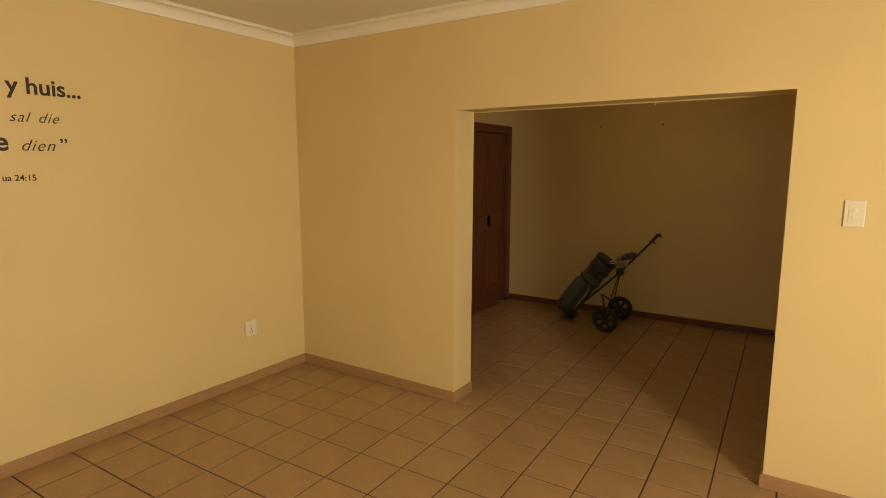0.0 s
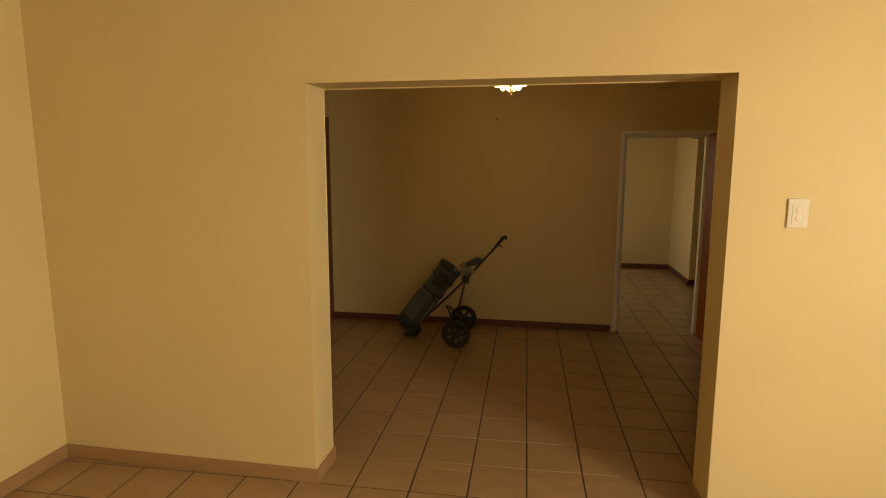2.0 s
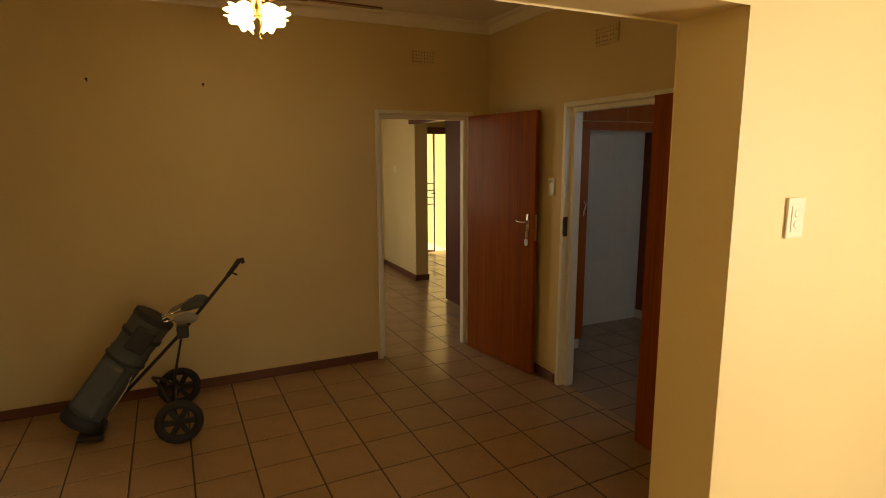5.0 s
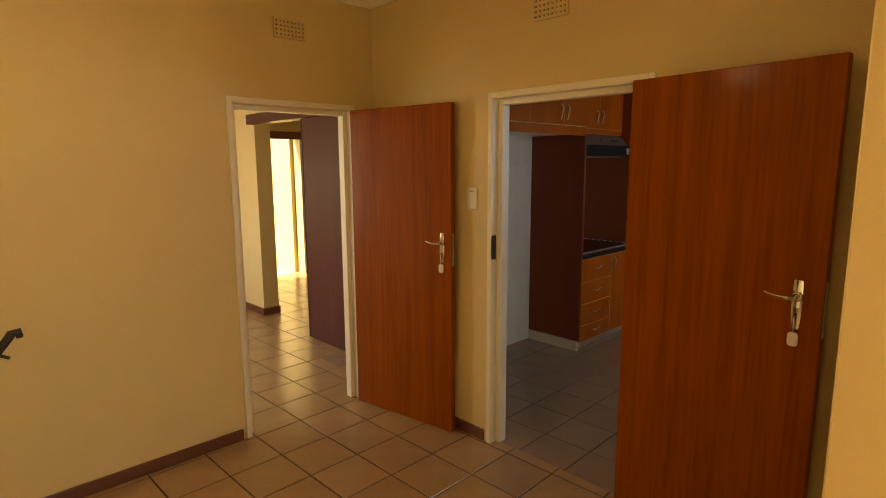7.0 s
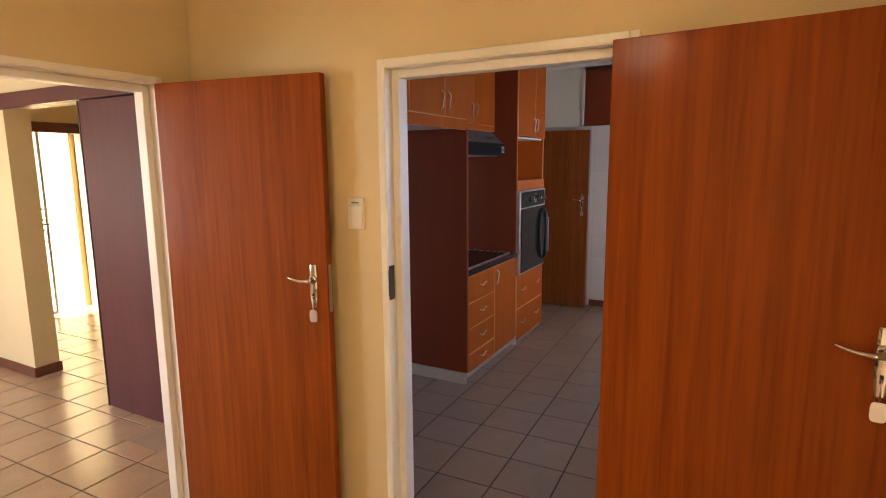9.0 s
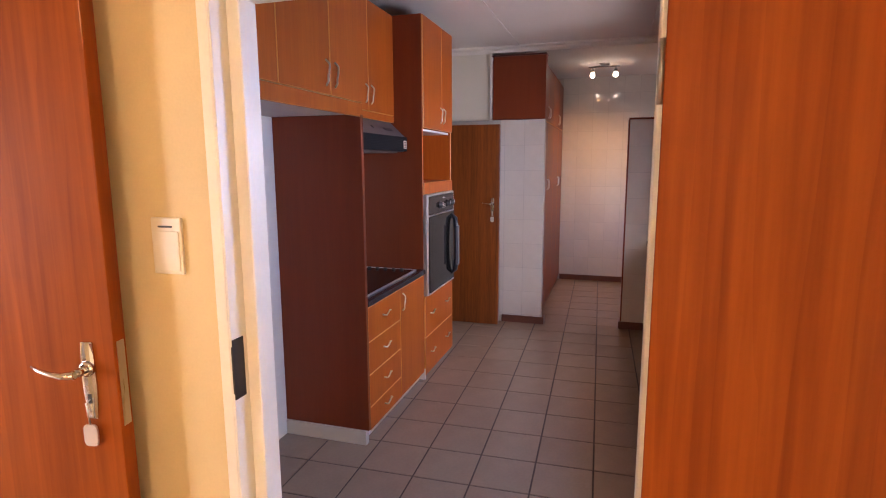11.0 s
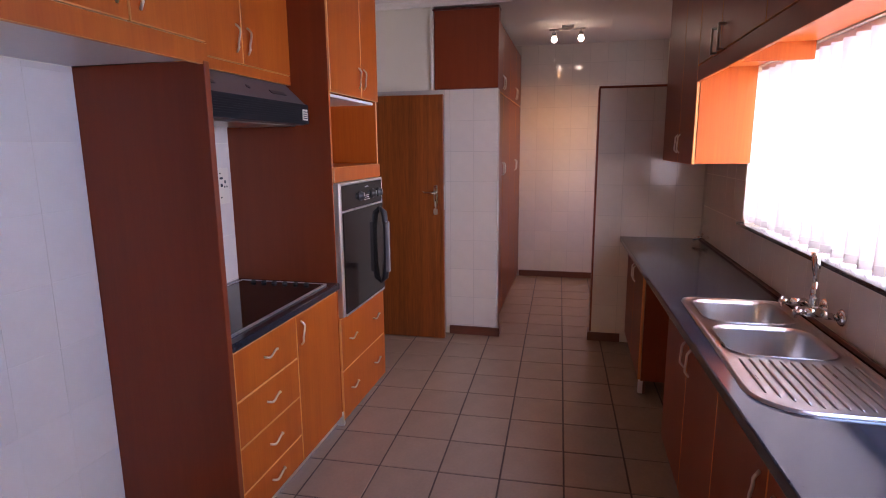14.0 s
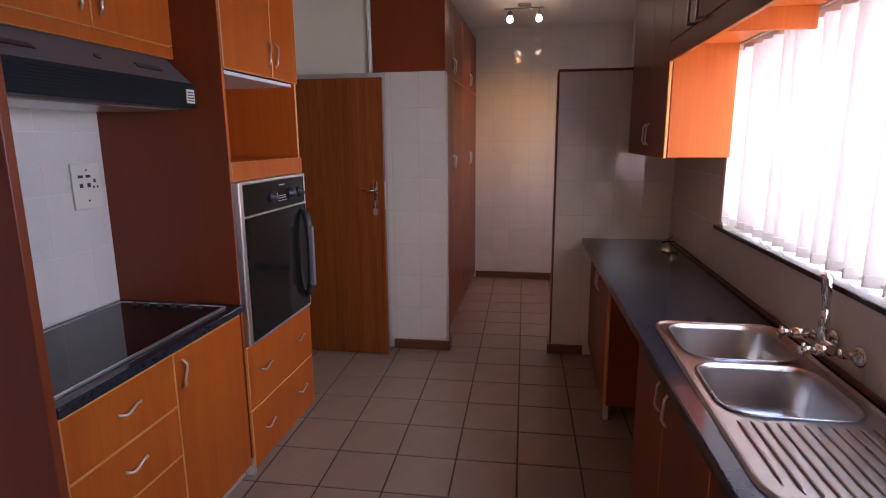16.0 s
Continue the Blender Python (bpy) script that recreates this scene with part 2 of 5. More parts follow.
M_DIVIDER = wood("dark_chocolate_wood", (0.070, 0.020, 0.019), (0.105, 0.031, 0.028), 0.42, grain=10, rand=0.0, spec=0.3)
M_GLASS = clear_glass("window_glass")
M_BLIND = blind_cloth("white_blind_fabric")
M_SILL = plain("dark_slate_sill", (0.035, 0.033, 0.036), 0.2, var=0.3, scale=20)
M_DECAL = plain("dark_brown_vinyl_lettering", (0.028, 0.014, 0.008), 0.6, var=0.05, bump=0.0)
M_PAVE = plain("pale_paving", (0.56, 0.51, 0.44), 0.8, var=0.12, scale=2, bump=0.1)
M_YELLOW = plain("yellow_outdoor_plaster", (0.70, 0.55, 0.25), 0.75, var=0.08, scale=2, bump=0.1)
M_LEAF = plain("green_leaves", (0.07, 0.12, 0.03), 0.5, var=0.5, scale=9, bump=0.0)
M_GRASS = plain("dry_lawn", (0.10, 0.13, 0.04), 0.9, var=0.4, scale=10, bump=0.3)

# ---------------------------------------------------------------- builders
POSE = {}


def box(bm, x0, x1, y0, y1, z0, z1):
    """Adds one box; returns its vertices."""
    v = [bm.verts.new(p) for p in ((x0, y0, z0), (x1, y0, z0), (x1, y1, z0), (x0, y1, z0), (x0, y0, z1), (x1, y0, z1), (x1, y1, z1), (x0, y1, z1))]
    for f in ((3, 2, 1, 0), (4, 5, 6, 7), (0, 1, 5, 4), (1, 2, 6, 5), (2, 3, 7, 6), (3, 0, 4, 7)):
        bm.faces.new([v[i] for i in f])
    return v


def boxes(*bb, bevel=0.0, seg=2):
    bm = bmesh.new()
    for b in bb:
        x0, x1, y0, y1, z0, z1 = b
        box(bm, min(x0, x1), max(x0, x1), min(y0, y1), max(y0, y1), min(z0, z1), max(z0, z1))
    if bevel:
        bmesh.ops.bevel(bm, geom=list(bm.edges), offset=bevel, segments=seg, affect="EDGES", profile=0.5)
    return bm


def tube(bm, pts, r, seg=10, closed=False):
    """A round bar along a line of points; r is one radius or one for each point."""
    pts = [Vector(p) for p in pts]
    rr = r if isinstance(r, (list, tuple)) else [r] * len(pts)
    rings, up = [], None
    for i, p in enumerate(pts):
        a, b = pts[max(i - 1, 0)], pts[min(i + 1, len(pts) - 1)]
        if closed:
            a, b = pts[i - 1], pts[(i + 1) % len(pts)]
        d = (b - a).normalized()
        if up is None:
            up = d.orthogonal().normalized()
        up = (up - d * up.dot(d)).normalized()
        s = d.cross(up)
        rings.append([bm.verts.new(p + (up * math.cos(k * math.tau / seg) + s * math.sin(k * math.tau / seg)) * rr[i]) for k in range(seg)])
    n = len(rings)
    for i in range(n if closed else n - 1):
        q, w = rings[i], rings[(i + 1) % n]
        for k in range(seg):
            f = bm.faces.new((q[k], q[(k + 1) % seg], w[(k + 1) % seg], w[k]))
            f.smooth = True
    if not closed:
        bm.faces.new(rings[0][::-1]), bm.faces.new(rings[-1])
    return bm


def lathe(bm, profile, seg=24, m=Matrix(), ruffle=0.0, waves=8):
    """Turns (radius, height) pairs about z; ruffle waves the last rings."""
    rings = []
    for i, (r, z) in enumerate(profile):
        k = ruffle * max(0.0, (i / (len(profile) - 1) - 0.45)) * 1.8
        rings.append([bm.verts.new(m @ Vector(((r + k * math.cos(waves * a)) * math.cos(a), (r + k * math.cos(waves * a)) * math.sin(a), z + 0.5 * k * math.cos(waves * a))))
                      for a in (j * math.tau / seg for j in range(seg))])
    for q, w in zip(rings, rings[1:]):
        for k in range(seg):
            f = bm.faces.new((q[k], q[(k + 1) % seg], w[(k + 1) % seg], w[k]))
            f.smooth = True
    for ring, flip in ((rings[0], True), (rings[-1], False)):
        if ruffle == 0.0:
            bm.faces.new(ring[::-1] if flip else ring)
    return bm


def mesh_of(name, bm, material, edging=None, facing=1):
    me = bpy.data.meshes.new(name)
    bmesh.ops.recalc_face_normals(bm, faces=bm.faces)
    if edging:
        for f in bm.faces:
            f.material_index = 0 if abs(f.normal[facing]) > 0.99 else 1
    bm.to_mesh(me)
    bm.free()
    me.materials.append(material)
    if edging:
        me.materials.append(edging)
    return me


def thing(name, at, label, category, group="", rot=0.0, kind=""):
    """A top-level thing: an Empty at its base."""
    e = new(name)
    m = pose(*at, 0, 0, rot)
    e.matrix_world = m
    POSE[e] = m
    return tagged(e, label, category, group, kind)


def part(name, bm, material, parent, label="", local=False, edging=None, facing=1):
    """ONE mesh under a thing or a part; the bmesh is in world metres, or with local in the thing's own."""
    me = mesh_of(name, bm, material, edging, facing)
    if not local:
        me.transform(POSE[parent].inverted())
    ob = new(name, me)
    ob.parent = parent
    POSE[ob] = POSE[parent]
    return tagged(ob, label)


def piece(name, me, parent, loc, rot=None):
    """One of many alike pieces on a shared mesh, placed in the parent's space."""
    ob = new(name, me)
    ob.parent = parent
    ob.location = Vector(loc) - (POSE[parent].translation if parent in POSE else Vector())
    if rot:
        ob.rotation_euler = rot
    POSE[ob] = Matrix.Translation(loc)
    return ob


def structure(name, bm, material, label="", category=""):
    ob = new(name, mesh_of(name, bm, material))
    POSE[ob] = Matrix()
    return tagged(ob, label, category, kind="structure")


# ---------------------------------------------------------------- large structure
H = 2.80          # ceiling height
T = 0.250         # thickness of the wall with the wide opening
LX0, LX1, LY0, LY1 = -3.515, 2.60, -2.60, 3.10          # lounge
DX0, DX1, DY0, DY1 = -3.06, 1.045, LY1 + T, 6.285        # dining room
KX0, KX1, KY0, KY1 = 1.165, 8.02, 3.45, 6.355             # kitchen
OX0, OX1, OZ = -1.934, 0.066, 2.131                        # wide opening
HY1 = 10.15                                              # end of the hall
D1 = (0.039, 0.856)                                      # hall door, along x
D2 = (4.284, 5.182)                                        # kitchen door, along y
DH = 2.04

structure("wall_lounge_west", boxes((LX0 - 0.2, LX0, LY0 - 0.2, LY1, -0.1, H)), M_WALL, "cream painted lounge wall with dark vinyl lettering", "wall")
structure("wall_lounge_east", boxes((LX1, LX1 + 0.2, LY0 - 0.2, -0.7, -0.1, H), (LX1, LX1 + 0.2, 0.9, LY1 + T, -0.1, H), (LX1, LX1 + 0.2, -0.7, 0.9, -0.1, 0.6), (LX1, LX1 + 0.2, -0.7, 0.9, 2.3, H)), M_WALL, "cream painted lounge wall with a window", "wall")
structure("wall_lounge_south", boxes((LX0, -0.7, LY0 - 0.2, LY0, -0.1, H), (1.9, LX1, LY0 - 0.2, LY0, -0.1, H), (-0.7, 1.9, LY0 - 0.2, LY0, -0.1, 0.6), (-0.7, 1.9, LY0 - 0.2, LY0, 2.3, H)), M_WALL, "cream painted lounge wall with a window", "wall")


def opening_wall():
    """One wall cut by the wide opening, its plastered corners rounded."""
    bm = bmesh.new()
    pts = ((LX0 - 0.2, -0.1), (OX0, -0.1), (OX0, OZ), (OX1, OZ), (OX1, -0.1), (LX1, -0.1), (LX1, H), (LX0 - 0.2, H))
    a, b = [[bm.verts.new((x, y, z)) for x, z in pts] for y in (LY1, LY1 + T)]
    bm.faces.new(a), bm.faces.new(b[::-1])
    for k in range(8):
        bm.faces.new((a[k], b[k], b[(k + 1) % 8], a[(k + 1) % 8]))
    rim = [e for e in bm.edges if all(OX0 - 0.001 <= v.co.x <= OX1 + 0.001 for v in e.verts) and e.verts[0].co.y == e.verts[1].co.y]
    bmesh.ops.bevel(bm, geom=rim, offset=0.006, segments=3, affect="EDGES", profile=0.5)
    return bm


structure("wall_with_wide_opening", opening_wall(), M_WALL, "cream painted wall with a wide square opening", "wall")
structure("wall_dining_west", boxes((DX0 - 0.2, DX0, DY0, 5.32, -0.1, H), (DX0 - 0.2, DX0, 6.16, DY1 + 0.12, -0.1, H), (DX0 - 0.2, DX0, 5.32, 6.16, 2.2, H), (DX0 - 0.2, DX0 - 0.12, 5.32, 6.16, -0.1, 2.2)), M_WALL, "cream painted dining room wall", "wall")
structure("wall_dining_north", boxes((DX0, D1[0], DY1, DY1 + 0.12, -0.1, H), (D1[1], DX1, DY1, DY1 + 0.12, -0.1, H), (D1[0], D1[1], DY1, DY1 + 0.12, DH, H)), M_WALL, "cream painted wall with a doorway to the hall", "wall")
structure("wall_dining_east", boxes((DX1, KX0, DY0, D2[0], -0.1, H), (DX1, KX0, D2[1], DY1 + 0.12, -0.1, H), (DX1, KX0, D2[0], D2[1], DH, H)), M_WALL, "cream painted wall with a doorway to the kitchen", "wall")
# hall and the space behind it
structure("wall_hall_west", boxes((-1.7, -1.5, DY1 + 0.12, 7.8, -0.1, H), (-1.7, -1.5, 9.4, HY1, -0.1, H), (-1.7, -1.5, 7.8, 9.4, -0.1, 0.8), (-1.7, -1.5, 7.8, 9.4, 2.2, H)), M_WALL, "cream painted hall wall", "wall")
structure("wall_hall_north", boxes((-1.7, -0.75, HY1, HY1 + 0.2, -0.1, H), (0.50, 1.58, HY1, HY1 + 0.2, -0.1, H), (-0.75, 0.50, HY1, HY1 + 0.2, -0.1, 0.64), (-0.75, 0.50, HY1, HY1 + 0.2, 2.05, H)), M_WALL, "cream painted end wall of the hall with a window", "wall")
structure("wall_hall_east", boxes((1.40, 1.58, 8.87, HY1, -0.1, H), (1.40, 1.58, DY1 + 0.12, 7.4, -0.1, H), (1.40, 1.58, 7.4, 8.87, 2.12, H)), M_WALL, "cream painted hall wall with a wide opening", "wall")
structure("wall_entrance_south", boxes((1.58, 3.6, 6.52, 6.72, -0.1, H)), M_WALL, "cream painted wall", "wall")
structure("wall_entrance_east", boxes((3.4, 3.6, 6.72, 10.7, -0.1, H)), M_WALL, "cream painted wall", "wall")
structure("wall_entrance_north", boxes((1.38, 2.02, 10.7, 10.9, -0.1, H), (2.98, 3.6, 10.7, 10.9, -0.1, H), (2.02, 2.98, 10.7, 10.9, 2.12, H)), M_WALL, "cream painted wall with an outside doorway", "wall")
structure("wall_entrance_west", boxes((1.38, 1.58, HY1 + 0.2, 10.7, -0.1, H)), M_WALL, "cream painted wall", "wall")
# kitchen shell
structure("wall_kitchen_north", boxes((KX0, 4.68, KY1, KY1 + 0.2, -0.1, H), (5.50, KX1 + 0.2, KY1, KY1 + 0.2, -0.1, H), (4.68, 5.50, KY1, KY1 + 0.2, 2.05, H)), M_WALL_PALE, "white kitchen wall", "wall")
structure("wall_fridge_bay", boxes((KX0, 2.849, 6.272, KY1, -0.1, 2.0)), M_WALL_PALE, "white tiled wall of the fridge space", "wall")
structure("wall_pantry", boxes((4.5, 5.7, 7.2, 7.3, -0.1, H), (4.5, 4.6, 6.52, 7.2, -0.1, H), (5.6, 5.7, 6.52, 7.2, -0.1, H)), M_WALL_PALE, "white pantry wall", "wall")
WX0, WX1, WZ0, WZ1 = 1.95, 4.66, 1.165, 2.05             # kitchen window
structure("wall_kitchen_south", boxes((KX0, 1.22, KY0 - 0.2, KY0, -0.1, H), (1.86, WX0, KY0 - 0.2, KY0, -0.1, H), (1.22, 1.86, KY0 - 0.2, KY0, 2.05, H), (1.22, 1.86, KY0 - 0.2, KY0, -0.1, 0.05), (WX1, 6.5, KY0 - 0.2, KY0, -0.1, H), (7.4, KX1 + 0.2, KY0 - 0.2, KY0, -0.1, H), (WX0, WX1, KY0 - 0.2, KY0, -0.1, WZ0 - 0.02), (WX0, WX1, KY0 - 0.2, KY0, WZ1, H),
                                      (6.5, 7.4, KY0 - 0.2, KY0, -0.1, 1.05), (6.5, 7.4, KY0 - 0.2, KY0, 2.1, H)), M_WALL_PALE, "white kitchen wall with a wide window", "wall")
structure("wall_kitchen_west_return", boxes((KX0 - 0.12, KX0, KY0 - 0.2, DY0, -0.1, H)), M_WALL_PALE, "white kitchen wall", "wall")
structure("wall_kitchen_east", boxes((KX1, KX1 + 0.2, KY0, KY1, -0.1, H)), M_WTILE_GROUT, "white tiled end wall of the kitchen", "wall")
structure("wall_stub", boxes((5.662, 5.77, 5.06, KY1, -0.1, 2.085)), M_WTILE_GROUT, "white tiled stub wall beside built-in cupboards", "wall")
structure("wall_stub_upper", boxes((5.70, 5.80, 5.62, KY1, 2.085, H)), M_WALL_PALE, "cream painted wall above the stub wall", "wall")
structure("wall_partition", boxes((5.722, 5.83, KY0, 4.262, -0.1, 2.062)), M_WTILE_GROUT, "white tiled partition wall with a brown capping", "wall")
structure("trim_partition", boxes((5.716, 5.84, KY0, 4.272, 2.062, 2.08), (5.718, 5.84, 4.262, 4.276, 0.08, 2.062), bevel=0.003), M_CHERRY_PANEL_SHADE, "brown capping strip on the partition wall", "trim")

# ceilings and cornices
structure("ceiling_lounge", boxes((LX0 - 0.2, LX1 + 0.2, LY0 - 0.2, LY1 + T / 2, H, H + 0.12)), M_CEIL, "white painted ceiling", "ceiling")
structure("ceiling_dining", boxes((DX0 - 0.2, DX1 + 0.06, LY1 + T / 2, DY1 + 0.06, H, H + 0.12)), M_CEIL, "white painted ceiling", "ceiling")
structure("ceiling_hall", boxes((-1.7, 3.6, DY1 + 0.06, 10.9, H, H + 0.12)), M_CEIL, "white painted ceiling", "ceiling")
structure("ceiling_kitchen", boxes((DX1 + 0.06, KX1 + 0.2, KY0 - 0.2, KY1 + 1.0, H, H + 0.12), (1.18, KX1, 5.325, 5.36, H - 0.008, H), (1.18, KX1, 4.10, 4.135, H - 0.008, H)), M_CEIL, "white board ceiling with a cover strip", "ceiling")


def cornice(name, x0, x1, y0, y1, d, label):
    """A coved cornice round a room: steps and a hollow between wall and ceiling."""
    bm = bmesh.new()
    prof = [(0.0, 0.0), (0.012, 0.0), (0.012, 0.012)]
    for k in range(6):
        a = k / 5 * math.pi / 2
        prof.append((0.012 + (d - 0.03) * (1 - math.cos(a)), 0.012 + (d - 0.03) * math.sin(a)))
    prof += [(d - 0.008, d - 0.018), (d - 0.008, d - 0.008), (d, d - 0.008), (d, d)]
    rings = []
    for o, z in prof:
        rings.append([bm.verts.new(p) for p in ((x0 + o, y0 + o, H - d + z), (x1 - o, y0 + o, H - d + z), (x1 - o, y1 - o, H - d + z), (x0 + o, y1 - o, H - d + z))])
    for q, w in zip(rings, rings[1:]):
        for k in range(4):
            bm.faces.new((q[k], q[(k + 1) % 4], w[(k + 1) % 4], w[k]))
    return structure(name, bm, M_CORNICE, label, "cornice")


cornice("trim_lounge_cornice", LX0, LX1, LY0, LY1, 0.085, "white coved cornice")
cornice("trim_dining_cornice", DX0, DX1, DY0, DY1, 0.085, "white coved cornice")
cornice("trim_kitchen_cornice", KX0, 5.70, KY0, KY1, 0.06, "white coved cornice")


def skirting(name, runs, material, label, h=0.075, t=0.014):
    """Skirting boards; each run is a box footprint against a wall."""
    return structure(name, boxes(*[(x0, x1, y0, y1, 0.0, h) for x0, x1, y0, y1 in runs], bevel=0.004), material, label, "skirting")


S = 0.014
skirting("baseboard_lounge", [(LX0, LX0 + S, LY0, LY1 - S), (LX0, OX0 + S, LY1 - S, LY1), (OX0, OX0 + S, LY1, LY1 + T), (OX1 - S, OX1, LY1, LY1 + T), (OX1 - S, LX1, LY1 - S, LY1)], M_SKIRT_TILE, "tan tile skirting", 0.08)
skirting("baseboard_dining", [(DX0, D1[0] - 0.05, DY1 - S, DY1), (D1[1] + 0.05, DX1, DY1 - S, DY1), (DX1 - S, DX1, D2[1] + 0.05, DY1 - S), (DX1 - S, DX1, DY0, D2[0] - 0.05), (DX0, DX0 + S, DY0, 5.27), (OX1, DX1 - S, DY0, DY0 + S), (DX0 + S, OX0, DY0, DY0 + S)], M_SKIRT, "red-brown wooden skirting", 0.072)
skirting("baseboard_hall", [(-1.5, 1.40 - S, HY1 - S, HY1), (1.40 - S, 1.40, 8.87 - S, HY1), (1.40, 1.58 + S, 8.87 - S, 8.87), (1.58, 1.58 + S, 8.87, HY1)], M_SKIRT, "red-brown wooden skirting", 0.08)
skirting("baseboard_kitchen", [(5.64, 5.66, 5.03, 5.47), (5.64, 5.76, 5.03, 5.045), (KX1 - 0.016, KX1 - 0.002, KY0, 5.09), (5.706, 5.72, 4.03, 4.285), (5.704, 5.84, 4.276, 4.292)], M_SKIRT_K, "dark brown wooden skirting", 0.075)

# the ground outside, the yard wall and the house front seen through the hall
structure("ground", boxes((-400, 400, 10.9, 500, -0.22, -0.06)), M_GRASS, "dry lawn outside", "ground")
structure("pavement", boxes((-4, 9, 10.902, 15.5, -0.058, -0.03)), M_PAVE, "pale paving outside the door", "paving")

# ---------------------------------------------------------------- doors


def door_frame(name, u0, u1, w0, w1, along, label):
    """A painted pressed-steel frame: face flanges, lining and stop. along: 0 opening along x, 1 along y."""
    bb = []
    e, p, q, k = 0.030, 0.012, 0.003, 0.036

    def add(a0, a1, b0, b1, z0, z1):
        bb.append((a0, a1, b0, b1, z0, z1) if along == 0 else (b0, b1, a0, a1, z0, z1))
    for a0, a1, s in ((u0 - e, u0, 0.016), (u1, u1 + e, -0.016)):
        add(a0, a1, w0 - p, w0, 0, DH + e)
        add(a0, a1, w1, w1 + p, 0, DH + e)
    add(u0, u1, w0 - p, w0, DH, DH + e)
    add(u0, u1, w1, w1 + p, DH, DH + e)
    add(u0, u0 + q, w0 - p, w1 + p, 0, DH), add(u1 - q, u1, w0 - p, w1 + p, 0, DH)
    add(u0 + q, u1 - q, w0 - p, w1 + p, DH - q, DH)
    k0, k1 = w0 + 0.04, w1 - 0.02
    add(u0 + q, u0 + k, k0, k1, 0, DH - q), add(u1 - k, u1 - q, k0, k1, 0, DH - q)
    add(u0 + k, u1 - k, k0, k1, DH - k, DH - q)
    return structure(name, boxes(*bb, bevel=0.0025, seg=1), M_STEEL_FRAME, label, "door frame")


f1 = door_frame("door_1", D1[0], D1[1], DY1, DY1 + 0.12, 0, "cream painted steel door frame to the hall")
f2 = door_frame("door_2", D2[0], D2[1], DX1, KX0, 1, "cream painted steel door frame to the kitchen")
part("strike_plate", boxes((DX1 - 0.010, DX1 + 0.028, D2[1] - 0.006, D2[1] - 0.0025, 1.135, 1.275), (DX1 - 0.012, DX1 - 0.0085, D2[1] - 0.006, D2[1] - 0.001, 1.15, 1.26), bevel=0.001, seg=1), M_DARK_STEEL, f2, "dark metal strike plate")


def lever_set(parent, side, x, z, key=True):
    """Lever handle on a long waisted plate, local to a leaf; side +1 or -1 is the face."""
    y = side * 0.021
    bm, rows = bmesh.new(), []
    for dz, hw, dome in ((0.080, 0.0125, 0.002), (0.078, 0.0148, 0.004), (0.05, 0.0165, 0.006), (0.02, 0.0172, 0.007), (-0.02, 0.0178, 0.007), (-0.05, 0.0168, 0.006), (-0.08, 0.0135, 0.005), (-0.098, 0.0115, 0.004), (-0.101, 0.0095, 0.002)):
        rows.append([bm.verts.new((x + hw * f, y + side * dome * h, z + dz)) for f, h in ((-1, -0.6), (-0.97, 0.55), (-0.55, 0.95), (0, 1.1), (0.55, 0.95), (0.97, 0.55), (1, -0.6))])
    for q, w in zip(rows, rows[1:]):
        for k in range(6):
            bm.faces.new((q[k], q[k + 1], w[k + 1], w[k]))
    bm.faces.new(rows[0]), bm.faces.new(rows[-1])
    bm.faces.new([r[0] for r in rows] + [r[-1] for r in rows[::-1]])
    pl = part("handle_plate", bm, M_CHROME, parent, "chrome plate", local=True)
    bm = bmesh.new()
    tube(bm, [(x, y + side * 0.004, z + 0.02), (x, y + side * 0.012, z + 0.02), (x, y + side * 0.014, z + 0.02)], [0.0185, 0.0175, 0.012], 20)
    part("rose", bm, M_CHROME, pl, local=True)
    bm = bmesh.new()
    tube(bm, [(x, y + side * 0.01, z + 0.02), (x, y + side * 0.045, z + 0.02)], 0.009, 14)
    tube(bm, [(x + 0.004, y + side * 0.045, z + 0.02), (x - 0.025, y + side * 0.05, z + 0.018), (x - 0.06, y + side * 0.048, z + 0.021), (x - 0.085, y + side * 0.045, z + 0.026), (x - 0.105, y + side * 0.041, z + 0.033)], [0.010, 0.008, 0.006, 0.0048, 0.003], 14)
    part("lever", bm, M_CHROME, pl, "chrome lever", local=True)
    part("keyhole", boxes((x - 0.004, x + 0.004, y + side * 0.005, y + side * 0.0075, z - 0.062, z - 0.04)), M_BLACK, pl, local=True)
    if key:
        bm = bmesh.new()
        lip = []
        for d in (0.012, 0.016):
            lip.append([bm.verts.new((x + 0.0175 * math.copysign(abs(math.cos(a)) ** 0.5, math.cos(a)), y + side * d, z - 0.135 + 0.026 * math.copysign(abs(math.sin(a)) ** 0.5, math.sin(a)))) for a in (k * math.tau / 24 for k in range(24))])
        for k in range(24):
            bm.faces.new((lip[0][k], lip[0][(k + 1) % 24], lip[1][(k + 1) % 24], lip[1][k]))
        bm.faces.new(lip[0]), bm.faces.new(lip[1])
        tube(bm, [(x, y + side * 0.005, z - 0.052), (x, y + side * 0.02, z - 0.056), (x, y + side * 0.014, z - 0.112)], 0.002, 6)
        part("key_tag", bm, M_ALU, pl, "key with metal tag", local=True)


